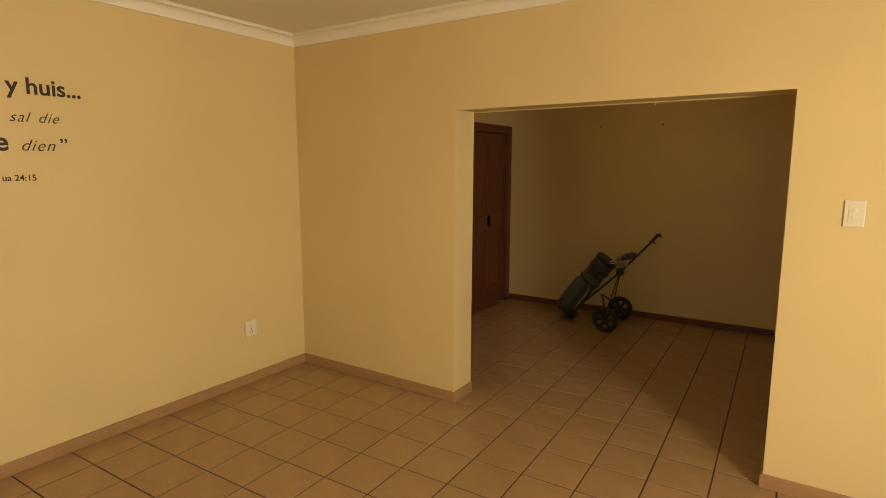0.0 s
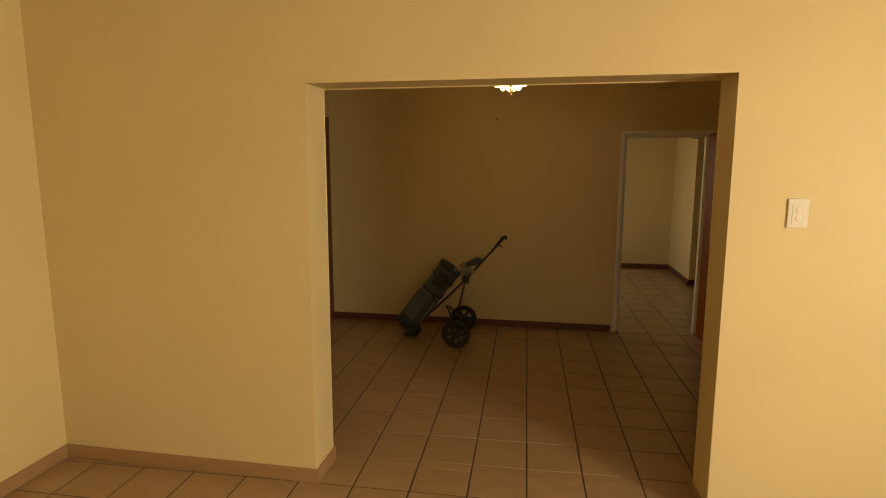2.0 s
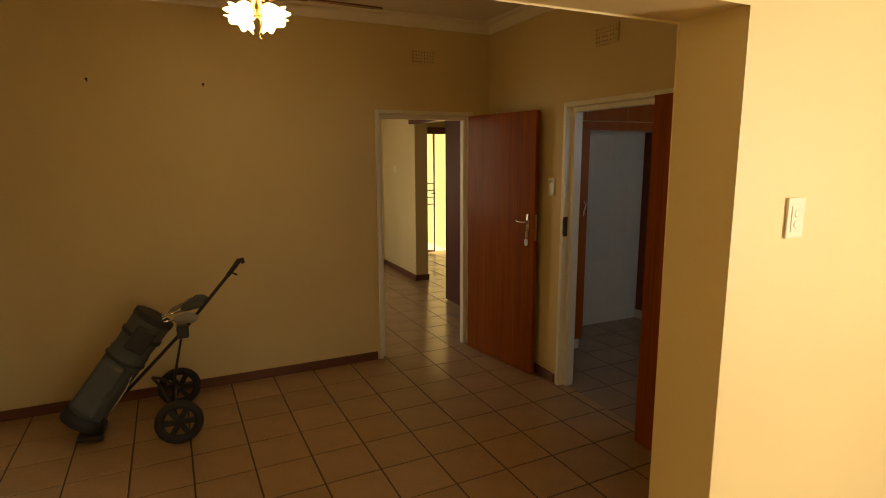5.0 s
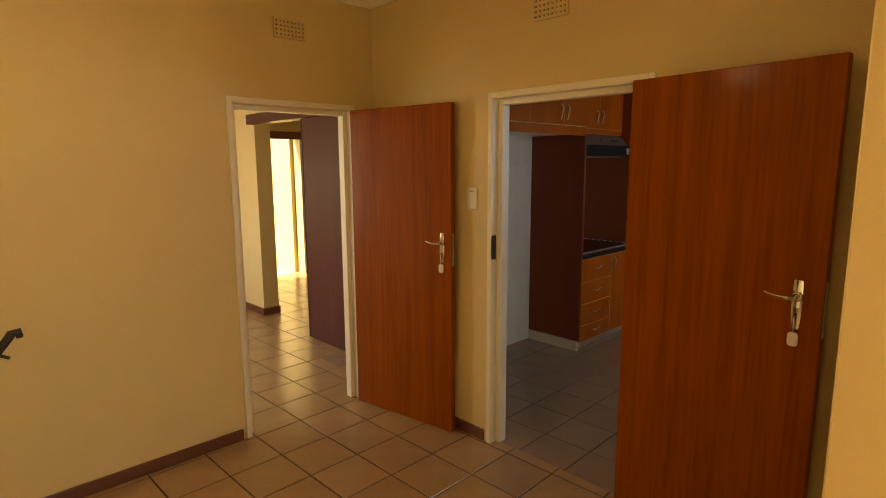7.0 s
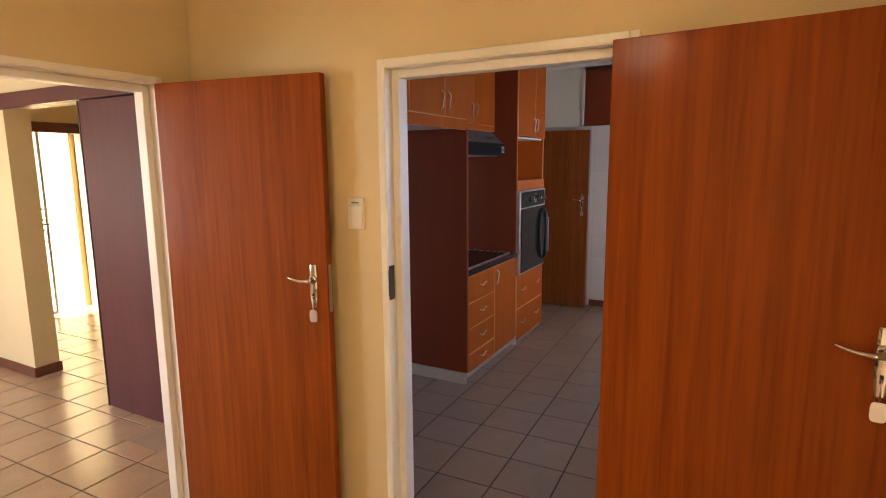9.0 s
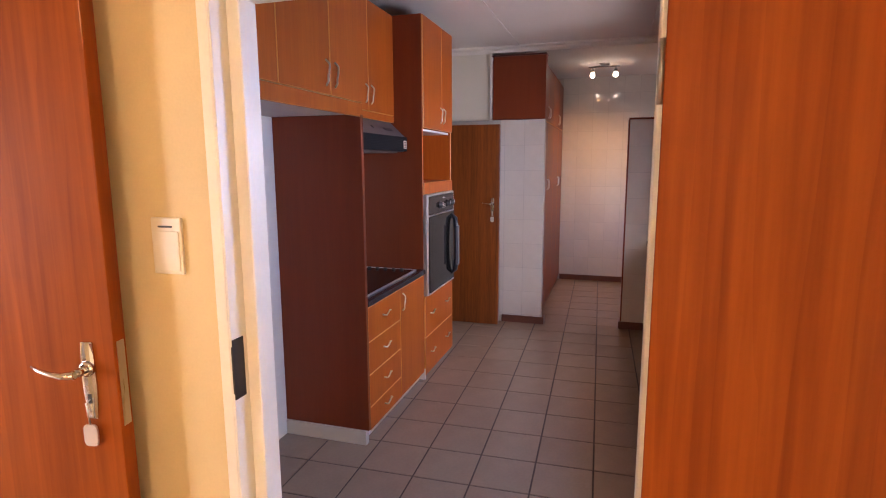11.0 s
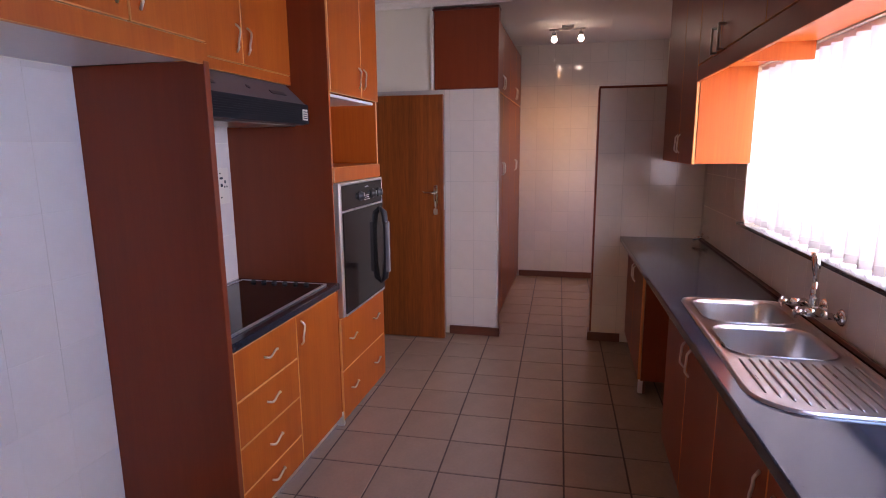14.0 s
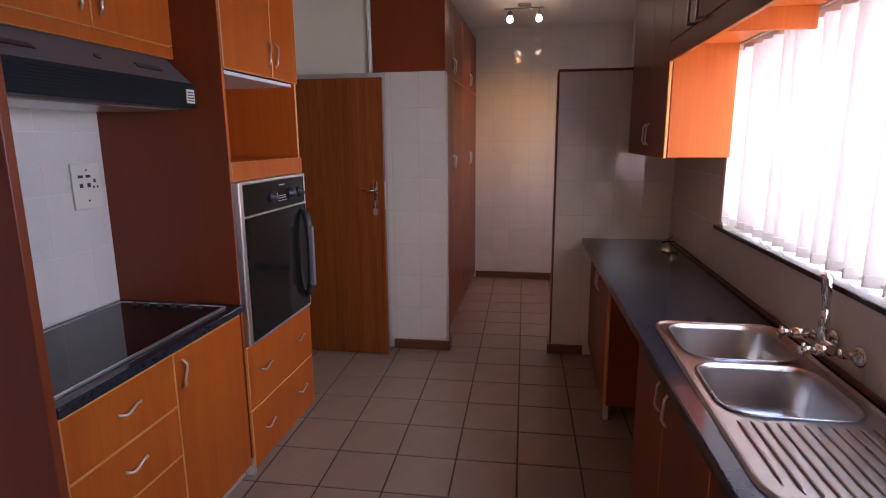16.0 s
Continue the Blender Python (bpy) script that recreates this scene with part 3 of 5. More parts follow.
def door_leaf(name, at, rot, material, label, key=True, w=0.812, hz=1.20, inset=0.065):
    d = thing(name, at, label, "door", rot=rot)
    part("panel", boxes((0.0, w, -0.02, 0.02, 0.008, DH - 0.006), bevel=0.0025), material, d, local=True)
    for s in (1, -1):
        lever_set(d, s, w - inset, hz - 0.010, key and s == -1)
    part("lock_face", boxes((w, w + 0.002, -0.011, 0.011, hz - 0.13, hz + 0.07)), M_BRUSHED, d, local=True)
    for z in (0.25, 1.0, 1.8):
        bm = bmesh.new()
        tube(bm, [(-0.004, 0.022, z - 0.05), (-0.004, 0.022, z + 0.05)], 0.006, 8)
        part("hinge", bm, M_BRUSHED, d, local=True)
    return d


door_leaf("hall_door_leaf", (0.845, 6.25, 0), -80.6, M_DOOR, "open red-brown veneered flush door to the hall", w=0.826)
door_leaf("kitchen_door_leaf", (0.985, 4.318, 0), -95.0, M_DOOR, "open red-brown veneered flush door folded back against the wall", w=0.782, inset=0.08)
door_leaf("pantry_door_leaf", (5.505, 6.29, 0), -90.0, M_DOOR_K, "open brown veneered flush door by the tiled stub wall", key=True, hz=1.245)


def panelled_door():
    """The dark wooden door in the dining room's west wall, closed."""
    d = thing("panelled_door", (DX0 - 0.06, 5.74, 0), "closed dark red-brown panelled wooden door", "door")
    x0, x1 = DX0 - 0.075, DX0 - 0.03
    part("frame", boxes((DX0 - 0.12, DX0 + 0.012, 5.26, 5.335, 0, 2.24), (DX0 - 0.12, DX0 + 0.012, 6.145, 6.255, 0, 2.24), (DX0 - 0.12, DX0 + 0.012, 5.335, 6.145, 2.145, 2.24), bevel=0.004), M_DOOR_OLD, d)
    part("rails", boxes((x0, x1, 5.335, 5.44, 0.006, 2.14), (x0, x1, 6.04, 6.145, 0.006, 2.14), (x0, x1, 5.44, 6.04, 0.006, 0.25), (x0, x1, 5.44, 6.04, 1.0, 1.15), (x0, x1, 5.44, 6.04, 1.99, 2.14), (x0, x1, 5.70, 5.78, 0.25, 1.99), bevel=0.004), M_DOOR_OLD, d)
    for y0, y1 in ((5.44, 5.70), (5.78, 6.04)):
        for z0, z1 in ((0.25, 1.0), (1.15, 1.99)):
            part("door_panel", boxes((x0 + 0.012, x1 - 0.014, y0 - 0.004, y1 + 0.004, z0 - 0.004, z1 + 0.004), bevel=0.003), M_DOOR_OLD, d)


panelled_door()

# ---------------------------------------------------------------- electrical plates


def plate(name, centre, w, h, normal, label, kind):
    """A wall plate with rockers or a socket's pins. normal: 'x+', 'x-', 'y-'."""
    cx, cy, cz = centre
    d = thing(name, centre, label, "switch" if kind != "socket" else "socket")
    ang = {"x+": 90, "x-": -90, "y-": 0, "y+": 180}[normal]
    m = pose(cx, cy, cz, 0, 0, ang)

    def put(n, bm, mt, lab="", parent=None):
        bm.transform(m)
        return part(n, bm, mt, parent or d, lab)
    body = put("plate", boxes((-w / 2, w / 2, -0.009, 0, -h / 2, h / 2), bevel=0.003), M_PLASTIC)
    if kind == "socket":
        for px, pz in ((0.0, -0.006), (-0.012, -0.026), (0.012, -0.026)):
            bm = bmesh.new()
            tube(bm, [(px, -0.0085, pz), (px, -0.0098, pz)], 0.005, 10)
            put("pin_hole", bm, M_PLASTIC_DARK)
        put("rocker", boxes((-0.02, 0.0, -0.014, -0.008, 0.018, 0.04), bevel=0.002), M_PLASTIC, "white rocker")
    elif kind == "blank":
        put("cover", boxes((-w / 2 + 0.006, w / 2 - 0.006, -0.012, -0.008, -h / 2 + 0.008, h / 2 - 0.03), bevel=0.002), M_PLASTIC)
        put("slot", boxes((-0.018, 0.018, -0.0125, -0.0085, h / 2 - 0.022, h / 2 - 0.018)), M_PLASTIC_DARK)
    else:
        for pz in (0.014, -0.022):
            bm = bmesh.new()
            lathe(bm, [(0.0125, 0.0), (0.012, 0.0022), (0.0095, 0.0028), (0.004, 0.0026)], 20, Matrix.Translation((0, -0.010, pz)) @ Matrix.Rotation(math.pi / 2, 4, "X"))
            put("push_button", bm, M_PLASTIC, "white round button")
        put("inner_frame", boxes((-0.024, 0.024, -0.011, -0.0085, -0.045, 0.038), bevel=0.001, seg=1), M_PLASTIC)
    return d


plate("light_switch", (0.342, LY1, 1.521), 0.084, 0.128, "y-", "white light switch plate on the cream wall", "switch")
plate("wall_socket", (LX0, 2.535, 0.45), 0.112, 0.125, "x+", "white plug socket low on the cream wall", "socket")
plate("light_switch", (DX1, 5.335, 1.48), 0.082, 0.128, "x-", "white switch plate beside the kitchen door", "blank")
plate("light_switch", (1.40, 9.62, 1.50), 0.075, 0.10, "x-", "pale switch plate on the hall wall", "switch")


def air_vent(name, cx, cz, wall, normal):
    """A cream air brick with a grid of holes."""
    d = thing(name, (cx, wall, cz) if normal == "y-" else (wall, cx, cz), "cream air vent with a grid of small holes", "vent")
    w, h, nx, nz = 0.205, 0.112, 8, 4
    bb = []
    for i in range(nx + 1):
        x = -w / 2 + i * (w - 0.008) / nx
        bb.append((x, x + 0.014 if i not in (0, nx) else x + 0.01, -0.012, 0.0, -h / 2, h / 2))
    for j in range(nz + 1):
        z = -h / 2 + j * (h - 0.012) / nz
        bb.append((-w / 2, w / 2, -0.0115, -0.0005, z, z + 0.014))
    m = pose(cx, wall, cz, 0, 0, 0) if normal == "y-" else pose(wall, cx, cz, 0, 0, -90)
    bm = boxes(*bb)
    bm.transform(m)
    part("grille", bm, M_WALL, d)
    # flat dark sheet stands in for the shade inside the holes
    bm = boxes((-w / 2 + 0.004, w / 2 - 0.004, -0.003, -0.001, -h / 2 + 0.004, h / 2 - 0.004))
    bm.transform(m)
    part("backing", bm, M_PLASTIC_DARK, d, "dark sheet painting the shade in the holes")


air_vent("air_vent", 0.427, 2.492, DY1, "y-")
air_vent("air_vent", 4.812, 2.447, DX1, "x-")

for nx_ in (-1.912, -1.227):
    nail = thing("wall_nail", (nx_, DY1, 2.19), "small dark picture nail in the wall", "nail", "nails on the dining room wall")
    nb = bmesh.new()
    tube(nb, [(nx_, DY1, 2.19), (nx_, DY1 - 0.03, 2.2)], 0.004, 8)
    tube(nb, [(nx_, DY1 - 0.03, 2.2), (nx_, DY1 - 0.034, 2.201)], 0.008, 8)
    part("shank", nb, M_DARK_STEEL, nail)

# ---------------------------------------------------------------- lettering on the lounge wall


def lettering(words, y_right, z_base, size, shear=0.0, bold=0.0, label=""):
    """One line of vinyl lettering on the west wall: each cut-out shape is a part."""
    c = bpy.data.curves.new("line", "FONT")
    c.body, c.size, c.align_x, c.shear, c.extrude, c.offset = words, size, "RIGHT", shear, 0.0006, bold
    c.space_character, c.space_word = (1.12, 1.5) if shear else (1.0, 1.0)
    tmp = bpy.data.objects.new("tmp", c)
    me = bpy.data.meshes.new_from_object(tmp)
    bpy.data.objects.remove(tmp)
    line = new("wall_lettering")
    line.matrix_world = pose(LX0 + 0.0015, y_right, z_base, 90, 0, 90)
    tagged(line, label, "lettering", "lettering on the lounge wall")
    bm = bmesh.new()
    bm.from_mesh(me)
    bmesh.ops.remove_doubles(bm, verts=bm.verts, dist=0.00001)
    left = set(bm.verts)
    while left:
        stack, island = [left.pop()], []
        while stack:
            v = stack.pop()
            island.append(v)
            for e in v.link_edges:
                o = e.other_vert(v)
                if o in left:
                    left.discard(o)
                    stack.append(o)
        index = {v: k for k, v in enumerate(island)}
        faces = {f for v in island for f in v.link_faces}
        one = bpy.data.meshes.new("letter")
        one.from_pydata([tuple(v.co) for v in island], [], [[index[v] for v in f.verts] for f in faces])
        one.materials.append(M_DECAL)
        new("letter", one).parent = line
    bm.free()


BOLD, SCRIPT = "dark brown bold vinyl lettering on the cream wall", "dark brown script vinyl lettering on the cream wall"
lettering("y huis...", 1.433, 2.137, 0.125, 0.0, 0.0025, BOLD)
lettering("sal die", 1.298, 1.982, 0.08, 0.42, -0.0004, SCRIPT)
lettering("dien", 1.264, 1.825, 0.09, 0.42, -0.0004, SCRIPT)
lettering("\u201d", 1.338, 1.825, 0.105, 0.0, 0.001, BOLD)
lettering("e", 1.045, 1.825, 0.14, 0.0, 0.003, BOLD)
lettering("ua 24:15", 1.161, 1.659, 0.048, 0.0, 0.0006, "small dark brown vinyl lettering on the cream wall")

# ---------------------------------------------------------------- ceiling fan


def ceiling_fan():
    cx, cy = -1.02, 4.89
    f = thing("ceiling_fan", (cx, cy, H), "dark wooden ceiling fan with lit frilled glass shades", "ceiling fan")
    tr = Matrix.Translation((cx, cy, 0))
    part("canopy", lathe(bmesh.new(), [(0.02, 2.70), (0.055, 2.73), (0.07, 2.77), (0.072, 2.80)], 24, tr), M_BRASS, f)
    bm = bmesh.new()
    tube(bm, [(cx, cy, 2.56), (cx, cy, 2.74)], 0.012)
    part("rod", bm, M_BRASS, f)
    part("motor", lathe(bmesh.new(), [(0.05, 2.455), (0.10, 2.46), (0.115, 2.485), (0.115, 2.53), (0.09, 2.56), (0.03, 2.58)], 28, tr), M_BRASS, f)
    part("light_hub", lathe(bmesh.new(), [(0.012, 2.36), (0.03, 2.37), (0.045, 2.40), (0.04, 2.43), (0.06, 2.44), (0.06, 2.46)], 24, tr), M_BRASS, f)
    for k in range(4):
        a = radians(3 + 90 * k)
        m = Matrix.Translation((cx, cy, 2.478)) @ Matrix.Rotation(a, 4, "Z") @ Matrix.Rotation(radians(11), 4, "X")
        bm = bmesh.new()
        outer = [(0.19, -0.05), (0.55, -0.068), (0.62, -0.055), (0.645, 0.0), (0.62, 0.055), (0.55, 0.068), (0.19, 0.05)]
        inner = [(0.36, -0.035), (0.54, -0.042), (0.58, -0.034), (0.595, 0.0), (0.58, 0.034), (0.54, 0.042), (0.36, 0.035)]
        lo, hi = [[bm.verts.new(m @ Vector((x, y, z))) for x, y in outer] for z in (-0.004, 0.004)]
        li, hi2 = [[bm.verts.new(m @ Vector((x, y, z))) for x, y in inner] for z in (-0.004, 0.004)]
        n = len(outer)
        for i in range(n):
            j = (i + 1) % n
            bm.faces.new((lo[i], lo[j], hi[j], hi[i])), bm.faces.new((li[j], li[i], hi2[i], hi2[j]))
            bm.faces.new((lo[j], lo[i], li[i], li[j])), bm.faces.new((hi[i], hi[j], hi2[j], hi2[i]))
        bl = part("blade", bm, M_FAN_WOOD, f)
        bm = bmesh.new()
        lo, hi = [[bm.verts.new(m @ Vector((x, y, z))) for x, y in inner] for z in (-0.0015, 0.0015)]
        bm.faces.new(lo[::-1]), bm.faces.new(hi)
        part("cane_insert", bm, M_CANE, bl, "woven cane inset")
        bm = boxes((0.09, 0.24, -0.022, 0.022, -0.010, -0.0045), bevel=0.002)
        bm.transform(m)
        part("blade_iron", bm, M_BRASS, bl)
    for k in range(4):
        a = radians(40 + 90 * k)
        m = Matrix.Translation((cx, cy, 2.412)) @ Matrix.Rotation(a, 4, "Z")
        bm = bmesh.new()
        tube(bm, [m @ Vector(p) for p in ((0.02, 0, 0.0), (0.045, 0, 0.015), (0.065, 0, 0.0))], 0.008)
        part("lamp_arm", bm, M_BRASS, f)
        s = m @ Matrix.Translation((0.06, 0, 0.0)) @ Matrix.Rotation(radians(-40), 4, "Y") @ Matrix.Rotation(math.pi, 4, "X")
        sh = part("shade", lathe(bmesh.new(), [(0.02, 0.0), (0.028, 0.01), (0.038, 0.03), (0.042, 0.045), (0.046, 0.058), (0.055, 0.07), (0.068, 0.078)], 40, s, 0.012, 7), M_SHADE, f, "lit frilled frosted glass shade")
        part("bulb", lathe(bmesh.new(), [(0.008, 0.01), (0.016, 0.025), (0.023, 0.05), (0.02, 0.07), (0.008, 0.085)], 16, s), M_BULB, sh, "glowing bulb")
    bm = bmesh.new()
    tube(bm, [(cx + 0.01, cy - 0.03, 2.40), (cx + 0.01, cy - 0.03, 2.31)], 0.0015, 6)
    tube(bm, [(cx + 0.01, cy - 0.03, 2.31), (cx + 0.01, cy - 0.03, 2.29), (cx + 0.01, cy - 0.03, 2.268)], [0.003, 0.008, 0.004], 10)
    part("pull_chain", bm, M_BRASS, f, "brass pull chain")


ceiling_fan()

# ---------------------------------------------------------------- golf bag on its trolley


def golf_trolley():
    made = []
    g = thing("golf_trolley", (-1.75, 5.76, 0), "dark folding golf trolley carrying a grey bag", "golf trolley")
    for y in (5.475, 6.04):
        c = Vector((-1.56, y, 0.137))
        m = Matrix.Translation(c) @ Matrix.Rotation(math.pi / 2, 4, "X")
        bm = bmesh.new()
        ring = [m @ Vector((0.112 * math.cos(a), 0.112 * math.sin(a), 0)) for a in (k * math.tau / 28 for k in range(28))]
        tube(bm, ring, 0.025, 10, closed=True)
        w = part("wheel", bm, M_RUBBER, g, "black rubber tyre")
        bm = bmesh.new()
        lathe(bm, [(0.0, -0.022), (0.028, -0.022), (0.028, 0.022), (0.0, 0.022)][1:3], 16, m)
        for k in range(6):
            a = k * math.tau / 6
            v = box(bm, 0.02, 0.095, -0.016, 0.016, -0.008, 0.008)
            bmesh.ops.transform(bm, matrix=m @ Matrix.Rotation(a, 4, "Z"), verts=v)
        tube(bm, [m @ Vector((0.095 * math.cos(a), 0.095 * math.sin(a), 0)) for a in (k * math.tau / 24 for k in range(24))], 0.011, 6, closed=True)
        part("rim", bm, M_BLACK, w, "black plastic spoked rim")
    bm = bmesh.new()
    tube(bm, [(-1.56, 5.50, 0.137), (-1.66, 5.70, 0.30), (-1.70, 5.76, 0.335)], 0.009)
    tube(bm, [(-1.56, 6.02, 0.137), (-1.66, 5.82, 0.30), (-1.70, 5.76, 0.335)], 0.009)
    tube(bm, [(-1.58, 5.52, 0.16), (-1.58, 6.0, 0.16)], 0.007)
    part("axle_struts", bm, M_DARK_STEEL, g)
    bm = bmesh.new()
    tube(bm, [(-2.06, 5.77, 0.07), (-1.78, 5.77, 0.335), (-1.50, 5.77, 0.615), (-1.18, 5.77, 0.985)], 0.011)
    part("main_tube", bm, M_DARK_STEEL, g)
    bm = bmesh.new()
    tube(bm, [(-1.60, 5.66, 0.20), (-1.51, 5.755, 0.60)], 0.006)
    tube(bm, [(-1.60, 5.88, 0.20), (-1.51, 5.785, 0.60)], 0.006)
    part("stay", bm, M_DARK_STEEL, g)
    bm = bmesh.new()
    tube(bm, [(-1.215, 5.77, 0.945), (-1.17, 5.77, 1.0), (-1.14, 5.77, 1.04), (-1.12, 5.77, 1.045), (-1.115, 5.77, 1.02)], [0.014, 0.016, 0.017, 0.016, 0.012])
    tube(bm, [(-1.19, 5.77, 0.965), (-1.155, 5.77, 0.945)], 0.006)
    part("handle_grip", bm, M_RUBBER, g, "black rubber grip")
    part("bracket", boxes((-1.54, -1.47, 5.72, 5.82, 0.575, 0.655), bevel=0.01), M_BLACK, g)
    part("bag_rest", boxes((-2.12, -1.98, 5.66, 5.88, 0.03, 0.06), bevel=0.008), M_DARK_STEEL, g)
    made.append(g)
    b = thing("golf_bag", (-2.08, 5.76, 0.06), "grey nylon golf bag strapped to the trolley, half full", "golf bag")
    made.append(b)
    base, top = Vector((-2.105, 5.76, 0.125)), Vector((-1.665, 5.76, 0.715))
    ax = (top - base).normalized()
    m = Matrix.Translation(base) @ ax.to_track_quat("Z", "Y").to_matrix().to_4x4()
    L = (top - base).length
    bm = lathe(bmesh.new(), [(0.105, 0.0), (0.118, 0.02), (0.118, 0.09), (0.112, 0.12), (0.115, 0.32), (0.12, 0.5), (0.112, 0.53), (0.118, L - 0.12), (0.122, L - 0.02), (0.128, L)], 28, m)
    for v in bm.verts:
        q = m.inverted() @ v.co
        v.co = m @ Vector((q.x * 0.88, q.y * 0.96, q.z + 0.006 * math.sin(9 * q.x / 0.1)))
    part("body", bm, M_BAG, b)
    for z0, z1, mt, nm, lab in ((-0.012, 0.07, M_BAG_DARK, "base_cup", "black moulded base"), (L - 0.13, L - 0.10, M_BAG_DARK, "strap", "black strap"), (0.44, 0.462, M_BAG_DARK, "strap", "black strap"), (L - 0.012, L + 0.03, M_BAG_DARK, "collar", "black padded collar")):
        bm = bmesh.new()
        lathe(bm, [(0.100, z0), (0.113, z0 + 0.005), (0.113, z1 - 0.005), (0.100, z1)], 28, m)
        bmesh.ops.scale(bm, vec=(1, 1.08, 1), space=m.inverted(), verts=bm.verts)
        part(nm, bm, mt, b, lab)
    bm = boxes((-0.155, -0.08, -0.08, 0.08, 0.10, 0.44), bevel=0.028, seg=3)
    bm.transform(m @ Matrix.Rotation(radians(-20), 4, "Z"))
    part("side_pocket", bm, M_BAG, b)
    bm = bmesh.new()
    tube(bm, [m @ Vector(p) for p in ((-0.10, -0.072, 0.42), (-0.138, -0.09, 0.34), (-0.14, -0.092, 0.18), (-0.105, -0.085, 0.09))], 0.005, 6)
    part("zip", bm, M_CHROME, b, "bright zip")
    bm = boxes((-0.125, -0.09, -0.06, 0.06, L - 0.20, L - 0.04), bevel=0.014)
    bm.transform(m)
    part("upper_pocket", bm, M_BAG_DARK, b)
    for k, (hx, hy, hz, r) in enumerate(((-1.47, 5.70, 0.715, 0.036), (-1.40, 5.80, 0.80, 0.034), (-1.44, 5.85, 0.775, 0.03), (-1.43, 5.74, 0.79, 0.034), (-1.50, 5.82, 0.755, 0.028))):
        root = Vector((-1.66 + 0.018 * (k % 2), 5.70 + 0.03 * k, 0.70))
        tip = Vector((hx, hy, hz))
        cl = thing("golf_club", root, "golf club with a pale cloth head cover", "golf club", "clubs in the bag")
        made.append(cl)
        d = (tip - root).normalized()
        bm = bmesh.new()
        tube(bm, [root - Vector((0.19, 0, 0.26)), root, tip - d * 0.05], 0.006, 8)
        part("shaft", bm, M_CHROME, cl)
        bm = bmesh.new()
        side = Vector((0.03, 0.0, -0.012))
        tube(bm, [tip - d * 0.075, tip - d * 0.05, tip, tip + d * 0.02 + side * 0.6, tip + d * 0.03 + side], [r * 0.5, r * 0.8, r, r * 0.85, r * 0.3], 14)
        part("head_cover", bm, M_CLUB if k % 2 == 0 else M_BAG, cl)

    for e in made:
        e.location.x += 0.03


golf_trolley()

# ---------------------------------------------------------------- hall: sliding panel, rail, outside door


def sliding_panel():
    s = thing("sliding_door", (1.36, 7.2, 0), "dark brown wooden sliding panel hung before the hall opening", "sliding door")
    part("panel", boxes((1.345, 1.385, 6.44, 7.78, 0.012, 2.10), bevel=0.003), M_DIVIDER, s)
    part("edge_strip", boxes((1.340, 1.388, 7.78, 7.792, 0.012, 2.10), bevel=0.002), M_BLACK, s, "black edge strip")
    r = thing("sliding_rail", (1.36, 7.8, 2.1), "dark brown wooden box rail over the hall opening", "rail")
    part("fascia", boxes((1.325, 1.396, 6.42, 8.90, 2.105, 2.205), bevel=0.003), M_DIVIDER, r)


sliding_panel()


def outside_door():
    d = thing("security_gate", (2.4, 10.72, 0), "white steel security gate with bars across the outside doorway", "gate")
    part("gate_frame", boxes((2.03, 2.06, 10.74, 10.77, 0.02, 2.10), (2.50, 2.53, 10.74, 10.77, 0.02, 2.10), (2.06, 2.50, 10.74, 10.77, 0.02, 0.06), (2.06, 2.50, 10.74, 10.77, 2.06, 2.10), bevel=0.003), M_WHITE_BOARD, d)
    for z in (0.85, 0.97, 1.09, 1.21):
        part("bar", boxes((2.06, 2.50, 10.748, 10.762, z, z + 0.02), bevel=0.002), M_WHITE_BOARD, d)
    bm = bmesh.new()
    tube(bm, [(2.515, 10.74, 1.05), (2.515, 10.70, 1.05), (2.44, 10.69, 1.05)], 0.008)
    part("handle", bm, M_DARK_STEEL, d)
    l = thing("door_lintel", (2.5, 10.69, 2.12), "dark brown wooden door head over the outside doorway", "door head")
    part("beam", boxes((1.95, 3.05, 10.67, 10.70, 2.05, 2.16), bevel=0.003), M_SKIRT, l)
    y = thing("yard_wall", (2.0, 16.0, -0.06), "low yellow plastered yard wall with a dark steel palisade", "wall")
    part("base_wall", boxes((-3, 8, 15.5, 15.72, -0.1, 0.44), bevel=0.01), M_YELLOW, y)
    for k in range(36):
        x = 1 + k * 0.13
        part("paling", boxes((x, x + 0.03, 15.6, 15.625, 0.44, 1.92), bevel=0.003, seg=1), M_DARK_STEEL, y)
    part("rail", boxes((1, 5.8, 15.625, 15.65, 0.62, 0.66), (1, 5.8, 15.625, 15.65, 1.62, 1.66)), M_DARK_STEEL, y)
    w = thing("house_wing", (3.3, 13.0, -0.06), "yellow plastered wing of the house in sunlight", "house")
    part("wall", boxes((2.92, 4.5, 10.92, 12.2, -0.06, 3.0)), M_YELLOW, w)
    part("eave", boxes((2.6, 4.6, 10.92, 12.4, 3.0, 3.12)), M_DIVIDER, w)


outside_door()


